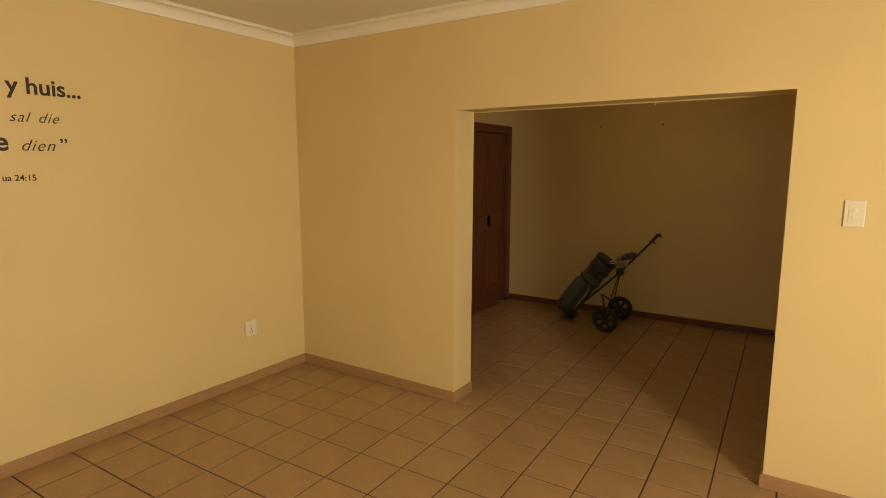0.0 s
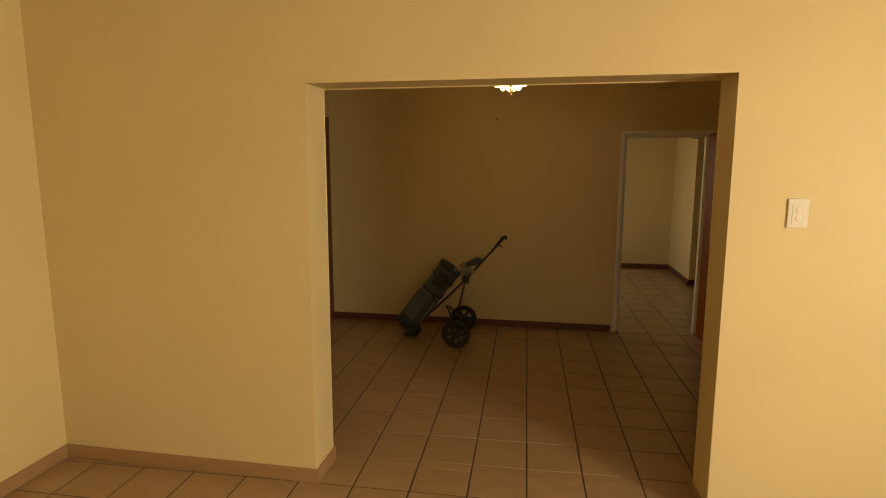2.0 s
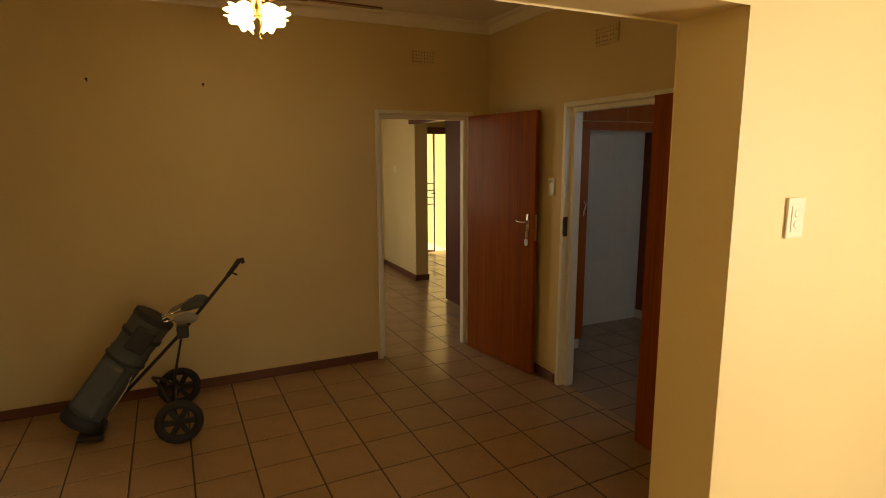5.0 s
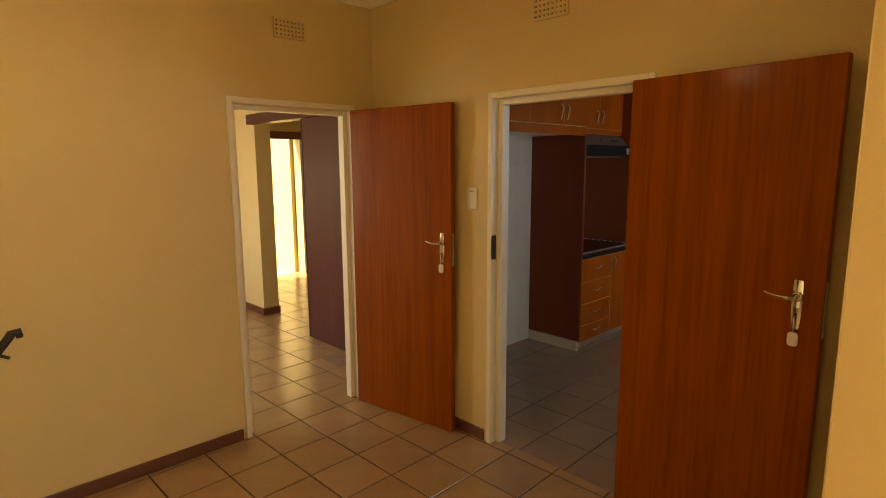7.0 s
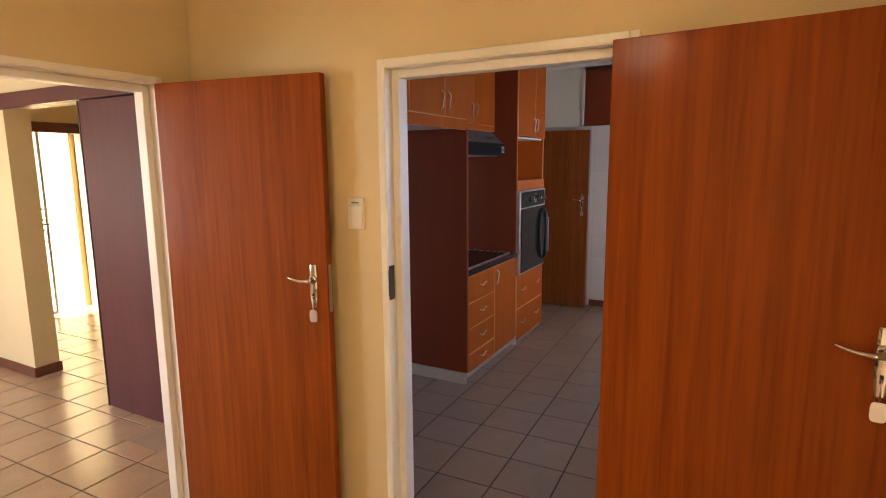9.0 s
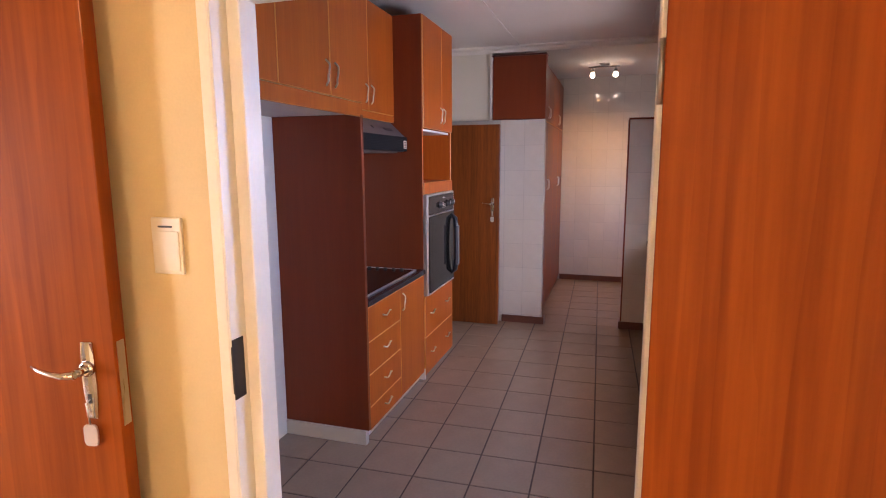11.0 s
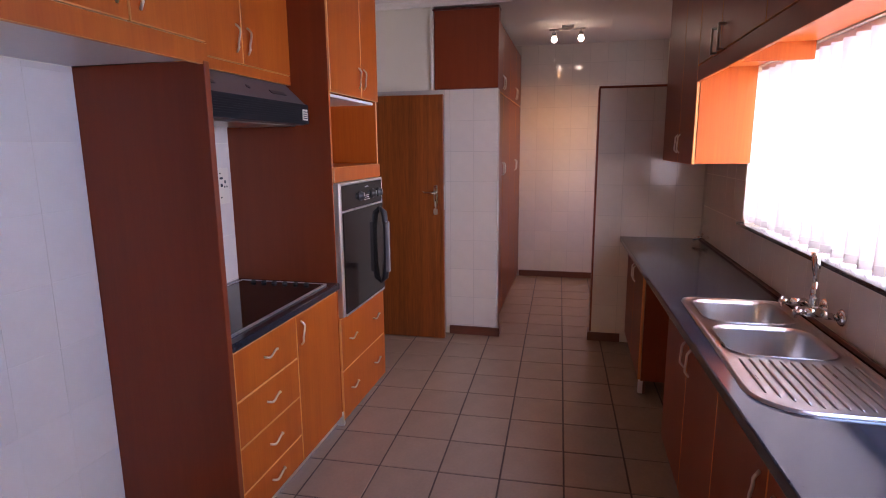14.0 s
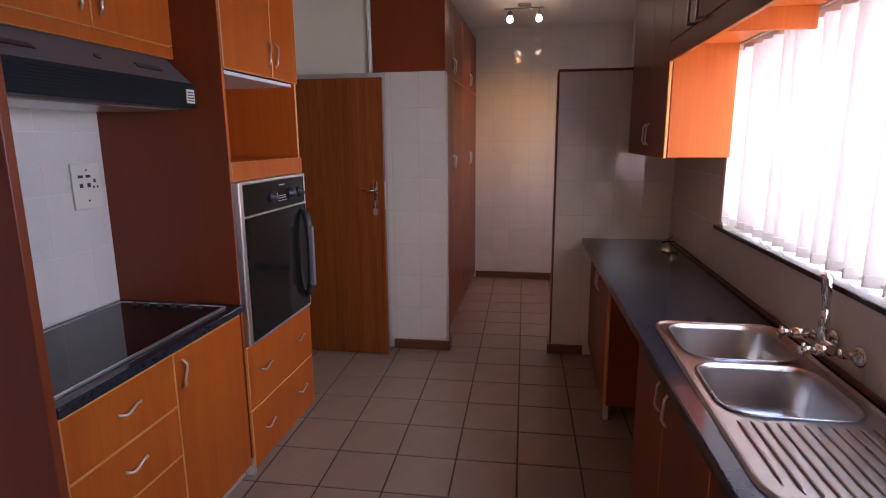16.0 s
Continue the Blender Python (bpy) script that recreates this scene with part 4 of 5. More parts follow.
def hall_window():
    w = thing("hall_window", (-0.15, 10.25, 0.64), "hall window with white burglar bars and garden behind", "window", kind="structure")
    x0, x1, z0, z1 = -0.75, 0.50, 0.64, 2.05
    part("window_frame", boxes((x0, x0 + 0.04, 10.24, 10.28, z0, z1), (x1 - 0.022, x1, 10.24, 10.28, z0, z1), (x0 + 0.04, x1 - 0.022, 10.24, 10.28, z0, z0 + 0.04), (x0 + 0.04, x1 - 0.022, 10.24, 10.28, z1 - 0.04, z1), (-0.165, -0.125, 10.24, 10.28, z0 + 0.04, z1 - 0.04), bevel=0.003, seg=1), M_SKIRT, w)
    for a, b in ((x0 + 0.04, -0.165), (-0.125, x1 - 0.022)):
        p = part("pane", boxes((a, b, 10.258, 10.262, z0 + 0.04, z1 - 0.04)), M_GLASS, w)
        p.visible_shadow = False
    for k in range(8):
        x = x0 + 0.1 + k * 0.145
        part("bar", boxes((x, x + 0.012, 10.20, 10.212, z0, z1)), M_WHITE_BOARD, w)
    for z in (1.0, 1.12, 1.7):
        part("cross_bar", boxes((x0, x1, 10.213, 10.222, z, z + 0.014)), M_WHITE_BOARD, w)
    part("window_sill", boxes((x0 - 0.03, x1 + 0.03, HY1 - 0.03, 10.24, z0 - 0.025, z0 - 0.001), bevel=0.003), M_SKIRT, w)
    bm = bmesh.new()
    tube(bm, [(x1 + 0.05, HY1, 1.06), (x1 + 0.05, HY1 - 0.05, 1.06), (x1 + 0.12, HY1 - 0.055, 1.05)], [0.012, 0.012, 0.008])
    part("catch", bm, M_DARK_STEEL, w, "dark metal catch")


hall_window()


def tree(x, y, h, seed):
    """Tapered trunk with limbs and a crown of many small leaves with gaps."""
    rng = random.Random(seed)
    t = thing("garden_tree", (x, y, -0.06), "leafy green garden tree behind the hall window", "tree", "garden trees")
    bm = bmesh.new()
    tube(bm, [(x, y, -0.06), (x + 0.03, y, 0.6), (x - 0.02, y, 1.3), (x + 0.02, y, h * 0.8)], [0.07, 0.055, 0.045, 0.02])
    tips = []
    for k in range(9):
        a, z = rng.uniform(0, math.tau), rng.uniform(0.5, h * 0.7)
        e = Vector((x + math.cos(a) * rng.uniform(0.4, 0.8), y + math.sin(a) * rng.uniform(0.4, 0.8), z + rng.uniform(0.3, 0.7)))
        tube(bm, [(x, y, z), ((x + e.x) / 2, (y + e.y) / 2, (z + e.z) / 2 + 0.08), e], [0.025, 0.018, 0.008], 6)
        tips.append(e)
    part("trunk", bm, M_FAN_WOOD, t)
    bm = bmesh.new()
    for k in range(900):
        c = rng.choice(tips) + Vector((rng.gauss(0, 0.2), rng.gauss(0, 0.2), rng.gauss(0, 0.22)))
        m = Matrix.Translation(c) @ Euler((rng.uniform(0, 6), rng.uniform(0, 6), rng.uniform(0, 6))).to_matrix().to_4x4()
        s = rng.uniform(0.03, 0.06)
        bm.faces.new([bm.verts.new(m @ Vector(p)) for p in ((-s, 0, 0), (0, -s * 0.45, s * 0.1), (s, 0, 0), (0, s * 0.45, s * 0.1))])
    part("crown", bm, M_LEAF, t)


tree(-0.2, 12.4, 2.6, 3)
tree(0.9, 13.2, 2.9, 4)

# ---------------------------------------------------------------- kitchen units


def wavy_handle(vertical, length=0.105):
    """A chrome handle bent like a flat S, standing on two feet; front faces -y."""
    bm = bmesh.new()
    pts = []
    for k in range(13):
        u = k / 12
        s = (u - 0.5) * length
        w = 0.009 * math.sin((u - 0.5) * math.tau)
        d = -0.017 * min(1.0, 7 * u, 7 * (1 - u))
        pts.append((w, d, s) if vertical else (s, d, w))
    tube(bm, pts, 0.0052, 8)
    return mesh_of("wavy_handle", bm, M_SATIN)


HV, HH = wavy_handle(True, 0.12), wavy_handle(False)


def front(parent, name, x0, x1, z0, z1, y, side, handle=None, at=None, mat=None):
    """A cabinet front (18 mm) whose outer face lies at y; side -1 faces -y, +1 faces +y. Light edging shows at the rim."""
    g = 0.0018
    d = part(name, boxes((x0 + g, x1 - g, y, y - side * 0.018, z0 + g, z1 - g), bevel=0.0034, seg=1), mat or M_CHERRY, parent, edging=M_EDGE)
    if handle:
        h = piece("handle", HV if handle == "v" else HH, d, (at[0], y, at[1]), (0, 0, 0 if side < 0 else math.pi))
        hp = h.location.copy()
        h.location = POSE[parent].inverted() @ Vector((at[0], y, at[1]))
        tagged(h, "wavy chrome handle")
    return d


FY = 5.718       # face of the deep units on the north side
TOP = 2.70
# overhead cupboard above the fridge bay, with the tall broom cupboard at its end
u = thing("overhead_cupboard", (2.3, 6.0, 1.985), "cherry laminate overhead cupboard above the fridge space", "cupboard")
part("carcass", boxes((1.19, 2.847, FY + 0.02, KY1, 1.925, TOP), bevel=0.002), M_WHITE_BOARD, u, "white melamine carcass")
part("bottom_rail", boxes((1.19, 2.882, FY, FY + 0.019, 1.912, 1.985), bevel=0.002, seg=1), M_CHERRY, u, edging=M_EDGE)
for a, b in ((1.19, 1.61), (1.61, 2.09), (2.09, 2.535), (2.535, 2.882)):
    hx = {1.19: 1.57, 1.61: 1.65, 2.09: 2.49, 2.535: 2.58}[a]
    front(u, "door", a, b, 1.987, TOP, FY, -1, "v", (hx, 2.09))
u = thing("broom_cupboard", (1.45, 6.0, 0), "tall narrow cherry laminate cupboard beside the fridge space", "cupboard")
part("carcass", boxes((1.19, 1.70, FY + 0.02, KY1, 0.10, 1.91), bevel=0.002), M_CHERRY_PANEL_SHADE, u)
front(u, "door", 1.19, 1.70, 0.11, 1.91, FY, -1, "v", (1.655, 1.26))
part("keyhole", boxes((1.648, 1.662, FY - 0.004, FY, 1.155, 1.172), bevel=0.0015, seg=1), M_CHROME, u)
part("plinth", boxes((1.19, 1.70, FY + 0.05, KY1, 0, 0.10)), M_WTILE, u)
# tall side panel
u = thing("tall_side_panel", (2.885, 6.0, 0), "tall dark cherry side panel beside the fridge space", "side panel")
part("panel", boxes((2.852, 2.882, FY - 0.003, KY1, 0.09, 1.924), bevel=0.003, seg=2), M_CHERRY_PANEL_SHADE, u)
part("plinth", boxes((2.842, 2.882, FY + 0.012, KY1, 0, 0.089), bevel=0.002), M_WTILE, u, "pale tile plinth")
# hob unit
u = thing("hob_unit", (3.39, 6.0, 0), "cherry laminate base unit with four drawers and a door", "cabinet")
part("carcass", boxes((2.885, 3.895, FY + 0.02, KY1 - 0.01, 0.09, 0.834)), M_CHERRY_PANEL_SHADE, u)
for z0, z1 in ((0.624, 0.834), (0.423, 0.624), (0.222, 0.423), (0.075, 0.222)):
    front(u, "drawer_front", 2.885, 3.39, z0, z1, FY, -1, "h", (3.15, (z0 + z1) / 2 + 0.01))
front(u, "door", 3.39, 3.87, 0.075, 0.832, FY, -1, "v", (3.435, 0.735))
part("plinth", boxes((2.885, 3.895, FY + 0.05, FY + 0.066, 0, 0.088), bevel=0.002), M_ALU, u, "grey plinth board")
w = thing("hob_worktop", (3.39, 6.0, 0.836), "black granite worktop around the hob", "worktop")
part("slab", boxes((2.884, 3.898, FY - 0.006, KY1 - 0.006, 0.836, 0.872), bevel=0.006), M_GRANITE, w)
h = thing("ceramic_hob", (3.39, 6.04, 0.872), "black ceramic hob with a steel rim and a row of knobs", "hob")
part("glass", boxes((2.932, 3.825, 5.775, 6.28, 0.8725, 0.880), bevel=0.002), M_BLACK_GLASS, h)
part("rim", boxes((2.920, 3.837, 5.763, 5.775, 0.872, 0.882), (2.920, 3.837, 6.28, 6.292, 0.872, 0.882), (2.920, 2.932, 5.775, 6.28, 0.872, 0.882), (3.825, 3.837, 5.775, 6.28, 0.872, 0.882), bevel=0.002, seg=1), M_ALU, h, "steel rim")
for k in range(6):
    bm = bmesh.new()
    lathe(bm, [(0.014, 0.880), (0.013, 0.891), (0.009, 0.894)], 16, Matrix.Translation((3.785, 5.86 + k * 0.065, 0)))
    part("knob", bm, M_BLACK, h)
# cupboard above the hob
u = thing("overhead_cupboard", (3.4, 6.1, 2.0), "cherry laminate overhead cupboard above the hob", "cupboard")
part("carcass", boxes((2.885, 3.898, 5.965, KY1, 1.955, TOP)), M_CHERRY_PANEL_SHADE, u)
part("bottom_rail", boxes((2.885, 3.898, 5.945, 5.964, 1.953, 1.999), bevel=0.002, seg=1), M_CHERRY, u, edging=M_EDGE)
front(u, "door", 2.885, 3.46, 2.0, TOP, 5.943, -1, "v", (3.415, 2.11))
front(u, "door", 3.46, 3.898, 2.0, TOP, 5.943, -1, "v", (3.505, 2.11))


def cooker_hood():
    """A slim hood: sloped grey top with slots, black louvred front, filter below."""
    d = thing("cooker_hood", (3.4, 6.05, 1.74), "grey cooker hood with a black louvred front", "cooker hood")
    x0, x1 = 2.889, 3.868
    bm = bmesh.new()
    prof = [(KY1 - 0.01, 1.742), (5.87, 1.742), (5.845, 1.752), (5.845, 1.842), (5.853, 1.85), (5.962, 1.952), (KY1 - 0.01, 1.952)]
    a, b = [[bm.verts.new((x, y, z)) for y, z in prof] for x in (x0, x1)]
    n = len(prof)
    for i in range(n):
        bm.faces.new((a[i], a[(i + 1) % n], b[(i + 1) % n], b[i]))
    bm.faces.new(a), bm.faces.new(b[::-1])
    part("body", bm, M_HOOD, d)
    part("front_strip", boxes((x0 + 0.004, x1 - 0.004, 5.833, 5.8445, 1.746, 1.846), bevel=0.003), M_LOUVRE, d, "black louvred front")
    for k in range(7):
        z = 1.768 + k * 0.010
        part("louvre", boxes((x0 + 0.02, x1 - 0.09, 5.8285, 5.8335, z, z + 0.005)), M_LOUVRE, d)
    for xa in (3.02, 3.60):
        bm = boxes((xa, xa + 0.14, -0.026, 0.0, -0.001, 0.003), bevel=0.002)
        bm.transform(pose(0, 5.9075, 1.902, math.degrees(math.atan2(0.102, 0.109)), 0, 0))
        part("slot", bm, M_BLACK, d, "dark lamp slot")
    bm = bmesh.new()
    lathe(bm, [(0.014, -0.001), (0.014, 0.002), (0.011, 0.003)], 20)
    bm.transform(pose(3.42, 5.905, 1.9, math.degrees(math.atan2(0.102, 0.109)), 0, 0))
    part("badge", bm, M_BLACK, d, "small dark round badge")
    part("sticker", boxes((x1 - 0.075, x1 - 0.025, 5.8285, 5.833, 1.765, 1.82)), M_PLASTIC, d, "white sticker")
    for k in range(4):
        part("sticker_line", boxes((x1 - 0.07, x1 - 0.03, 5.8278, 5.8285, 1.772 + 0.011 * k, 1.777 + 0.011 * k)), M_BLACK, d)
    part("filter", boxes((x0 + 0.05, x1 - 0.05, 5.89, 6.26, 1.734, 1.7415), bevel=0.002), M_BRUSHED, d, "metal grease filter")


cooker_hood()


def oven_tower():
    x0, x1 = 3.90, 4.64
    u = thing("oven_tower", (4.27, 6.0, 0), "tall cherry laminate oven tower with an open niche", "cabinet")
    part("side_panel", boxes((x0, x0 + 0.02, FY + 0.012, KY1, 0.02, TOP), bevel=0.001, seg=1), M_CHERRY_PANEL_SHADE, u, edging=M_CHERRY, facing=0)
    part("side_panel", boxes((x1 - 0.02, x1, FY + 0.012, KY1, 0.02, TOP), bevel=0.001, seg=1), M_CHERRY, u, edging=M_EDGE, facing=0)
    part("shelf", boxes((x0 + 0.021, x1 - 0.021, FY + 0.03, KY1, 1.895, 1.911)), M_WHITE_BOARD, u, "white shelf above the niche")
    part("shelf", boxes((x0 + 0.021, x1 - 0.021, FY + 0.015, KY1, 1.50, 1.518)), M_CHERRY, u)
    part("niche_back", boxes((x0 + 0.021, x1 - 0.021, 6.20, 6.215, 1.519, 1.894)), M_CHERRY, u)
    part("band", boxes((x0 + 0.002, x1 - 0.002, FY, FY + 0.018, 1.432, 1.515), bevel=0.002, seg=1), M_CHERRY, u, edging=M_EDGE)
    part("carcass", boxes((x0 + 0.022, x1 - 0.022, FY + 0.03, KY1 - 0.01, 0.09, 0.66)), M_CHERRY_PANEL_SHADE, u)
    xm = (x0 + x1) / 2 + 0.08
    front(u, "door", x0, xm, 1.913, TOP, FY, -1, "v", (xm - 0.04, 2.03))
    front(u, "door", xm, x1, 1.913, TOP, FY, -1, "v", (xm + 0.04, 2.03))
    for z0, z1 in ((0.335, 0.655), (0.03, 0.335)):
        d = front(u, "drawer_front", x0 + 0.002, x1 - 0.002, z0, z1, FY, -1, "h", (x0 + 0.17, (z0 + z1) / 2 + 0.01))
        h = piece("handle", HH, d, (0, 0, 0))
        h.location = POSE[u].inverted() @ Vector((x1 - 0.17, FY, (z0 + z1) / 2 + 0.01))
    part("plinth", boxes((x0, x1, FY + 0.03, FY + 0.046, 0.0, 0.085), bevel=0.002), M_ALU, u, "grey plinth board")
    part("plinth_corner", boxes((x0 - 0.006, x0 + 0.018, FY + 0.004, FY + 0.05, 0.0, 0.088), bevel=0.003), M_ALU, u, "aluminium plinth corner")
    o = thing("built_in_oven", (4.27, 5.72, 0.66), "black glass built-in oven with steel trim in the tower", "oven")
    part("body", boxes((x0 + 0.025, x1 - 0.025, FY + 0.02, 6.22, 0.665, 1.425)), M_BLACK, o)
    part("trim_side", boxes((x0 + 0.004, x0 + 0.04, FY - 0.022, FY + 0.018, 0.662, 1.428), bevel=0.006), M_ALU, o, "bright aluminium trim")
    part("trim_side", boxes((x1 - 0.04, x1 - 0.004, FY - 0.012, FY + 0.018, 0.662, 1.428), bevel=0.004), M_ALU, o, "bright aluminium trim")
    part("trim_top", boxes((x0 + 0.04, x1 - 0.04, FY - 0.014, FY + 0.018, 1.413, 1.428), bevel=0.003), M_ALU, o)
    part("trim_bottom", boxes((x0 + 0.04, x1 - 0.04, FY - 0.024, FY + 0.018, 0.660, 0.674), bevel=0.003), M_ALU, o)
    part("control_panel", boxes((x0 + 0.04, x1 - 0.04, FY - 0.02, FY + 0.018, 1.272, 1.412), bevel=0.002), M_BLACK_GLASS, o)
    part("trim_line", boxes((x0 + 0.04, x1 - 0.04, FY - 0.023, FY + 0.01, 1.262, 1.270), bevel=0.001, seg=1), M_ALU, o)
    part("oven_door", boxes((x0 + 0.042, x1 - 0.042, FY - 0.026, FY + 0.018, 0.675, 1.26), bevel=0.004), M_BLACK_GLASS, o)
    for x in (4.22, 4.43, 4.545):
        bm = bmesh.new()
        lathe(bm, [(0.030, 0.0), (0.030, 0.006), (0.022, 0.008), (0.020, 0.024), (0.014, 0.026)], 20, Matrix.Translation((x, FY - 0.02, 1.335)) @ Matrix.Rotation(math.pi / 2, 4, "X"))
        k = part("knob", bm, M_BLACK, o)
        part("pointer", boxes((x - 0.003, x + 0.003, FY - 0.0485, FY - 0.0445, 1.333, 1.355)), M_ALU, k, "silver pointer")
    for x0_, x1_, z in ((4.29, 4.37, 1.33), (4.29, 4.37, 1.318), (4.28, 4.38, 1.305), (4.30, 4.36, 1.385)):
        part("marking", boxes((x0_, x1_, FY - 0.0205, FY - 0.0198, z, z + 0.004)), M_ALU, o, "pale printed marking")
    bm = bmesh.new()
    hx = x1 - 0.105
    tube(bm, [(hx, FY - 0.02, 1.235), (hx, FY - 0.055, 1.20), (hx, FY - 0.068, 1.10), (hx, FY - 0.07, 0.98), (hx, FY - 0.068, 0.86), (hx, FY - 0.055, 0.76), (hx, FY - 0.02, 0.725)], [0.012, 0.021, 0.021, 0.021, 0.021, 0.021, 0.012], 12)
    hd = part("handle", bm, M_BLACK, o, "black curved vertical handle")
    part("handle_inlay", boxes((hx - 0.0225, hx + 0.008, FY - 0.0925, FY - 0.066, 0.80, 1.14), bevel=0.006), M_GREY_INLAY, hd, "grey inlay")


oven_tower()

# cooker socket above the hob
u = thing("cooker_socket", (3.755, KY1 - 0.008, 1.37), "white double cooker isolator and socket plate", "socket")
part("plate", boxes((3.705, 3.858, KY1 - 0.014, KY1 - 0.004, 1.32, 1.518), bevel=0.003), M_PLASTIC, u)
for x, z, a, b in ((3.748, 1.462, 0.013, 0.006), (3.790, 1.462, 0.013, 0.006), (3.748, 1.423, 0.009, 0.009), (3.790, 1.423, 0.009, 0.009), (3.823, 1.441, 0.006, 0.008), (3.816, 1.414, 0.004, 0.005), (3.836, 1.414, 0.004, 0.005), (3.782, 1.356, 0.005, 0.004), (3.782, 1.489, 0.004, 0.004)):
    part("slot", boxes((x - a, x + a, KY1 - 0.0165, KY1 - 0.0135, z - b, z + b), bevel=0.001, seg=1), M_PLASTIC_DARK, u)

# built-in cupboards behind the stub wall, and the cupboard over it
u = thing("built_in_cupboards", (6.8, 5.5, 0), "tall red-brown built-in cupboards along the passage", "cupboard")
part("carcass", boxes((5.775, KX1 - 0.015, 5.12, KY1 - 0.005, 0.0, 2.68)), M_CHERRY_PANEL_SHADE, u)
for k in range(4):
    a = 5.772 + k * 0.556
    hx = a + 0.50 if k % 2 == 0 else a + 0.055
    front(u, "door", a, a + 0.554, 0.06, 2.09, 5.10, -1, "v", (hx, 1.42), M_CHERRY_PANEL_SHADE)
    front(u, "upper_door", a, a + 0.554, 2.095, 2.68, 5.10, -1, "v", (hx, 2.20), M_CHERRY_PANEL_SHADE)
u = thing("top_cupboard", (5.75, 5.3, 2.09), "red-brown cupboard end resting on the tiled stub wall", "cupboard")
part("end_panel", boxes((5.665, 5.769, 5.06, 5.585, 2.09, 2.70), bevel=0.003), M_CHERRY_PANEL_SHADE, u)
part("top_board", boxes((5.66, 5.80, 5.058, 5.60, 2.701, 2.715), bevel=0.002), M_DIVIDER, u, "dark top board")
u = thing("corner_bead", (5.68, 5.605, 2.09), "cream corner bead on the upper wall edge", "trim")
part("bead", boxes((5.668, 5.699, 5.595, 5.622, 2.088, H - 0.07), bevel=0.004), M_WHITE_PAINT, u)

# ---------------------------------------------------------------- south side: worktop, sink, base units
RF = 3.992       # face of the base units
u = thing("base_unit", (5.2, 3.7, 0), "cherry laminate base unit at the end of the worktop", "cabinet")
part("carcass", boxes((4.72, 5.716, KY0 + 0.002, RF - 0.02, 0.09, 0.855), bevel=0.001, seg=1), M_CHERRY_PANEL_SHADE, u)
# fronts face off the window; the dark cherry carries that shade
front(u, "door", 4.72, 5.195, 0.095, 0.85, RF, 1, "v", (5.15, 0.72), M_CHERRY_PANEL_SHADE)
front(u, "door", 5.195, 5.716, 0.095, 0.85, RF, 1, "v", (5.24, 0.72), M_CHERRY_PANEL_SHADE)
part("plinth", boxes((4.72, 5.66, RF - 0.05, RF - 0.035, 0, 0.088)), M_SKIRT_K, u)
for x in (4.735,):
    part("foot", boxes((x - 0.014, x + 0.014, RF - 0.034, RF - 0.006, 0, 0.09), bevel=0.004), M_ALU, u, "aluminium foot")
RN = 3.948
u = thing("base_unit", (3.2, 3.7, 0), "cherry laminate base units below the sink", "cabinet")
part("carcass", boxes((2.0, 4.0, KY0 + 0.002, RN - 0.02, 0.09, 0.70), (2.0, 2.5, KY0 + 0.002, RN - 0.02, 0.70, 0.855), (3.98, 4.0, KY0 + 0.002, RN - 0.02, 0.70, 0.855), (2.5, 3.98, RN - 0.036, RN - 0.021, 0.70, 0.855)), M_CHERRY_PANEL_SHADE, u)
# same laminate below the sink, with its shade painted as a darker tone
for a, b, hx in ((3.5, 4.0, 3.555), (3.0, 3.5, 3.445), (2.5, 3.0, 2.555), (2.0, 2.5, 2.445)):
    front(u, "door", a, b, 0.095, 0.85, RN, 1, "v", (hx, 0.72), M_CHERRY_PANEL_SHADE)
part("plinth", boxes((2.0, 4.0, RN - 0.05, RN - 0.035, 0, 0.088)), M_SKIRT_K, u)

SX0, SX1, SY0, SY1 = 2.655, 3.84, 3.492, 3.936            # sink plate
w = thing("kitchen_worktop", (3.8, 3.7, 0.858), "long polished black granite worktop under the window", "worktop")


def cut_slab(x0, x1, y0, front, a0, a1, b0, b1, z0, z1):
    """A slab with a rectangular cut-out; front gives the y of its front edge at x0 and x1."""
    bm = bmesh.new()
    outer, inner = [(x0, y0), (x1, y0), (x1, front[1]), (x0, front[0])], [(a0, b0), (a1, b0), (a1, b1), (a0, b1)]
    lo, li, uo, ui = [[bm.verts.new((x, y, z)) for x, y in loop] for z in (z0, z1) for loop in (outer, inner)]
    for k in range(4):
        n = (k + 1) % 4
        bm.faces.new((uo[k], uo[n], ui[n], ui[k])), bm.faces.new((lo[n], lo[k], li[k], li[n]))
        bm.faces.new((lo[k], lo[n], uo[n], uo[k])), bm.faces.new((li[n], li[k], ui[k], ui[n]))
    rim = [e for e in bm.edges if all(v in (lo[2], lo[3], uo[2], uo[3]) for v in e.verts) and e.verts[0].co.z == e.verts[1].co.z]
    bmesh.ops.bevel(bm, geom=rim, offset=0.005, segments=3, affect="EDGES", profile=0.5)
    return bm


part("slab", cut_slab(1.9, 5.718, KY0 + 0.012, (3.962, 4.064), SX0 + 0.385, SX1 - 0.012, SY0 + 0.012, SY1 - 0.012, 0.858, 0.898), M_GRANITE, w)
part("upstand", boxes((1.9, 5.718, KY0 + 0.0125, KY0 + 0.024, 0.8985, 0.915), bevel=0.002), M_SKIRT_K, w, "brown sealing strip at the wall")


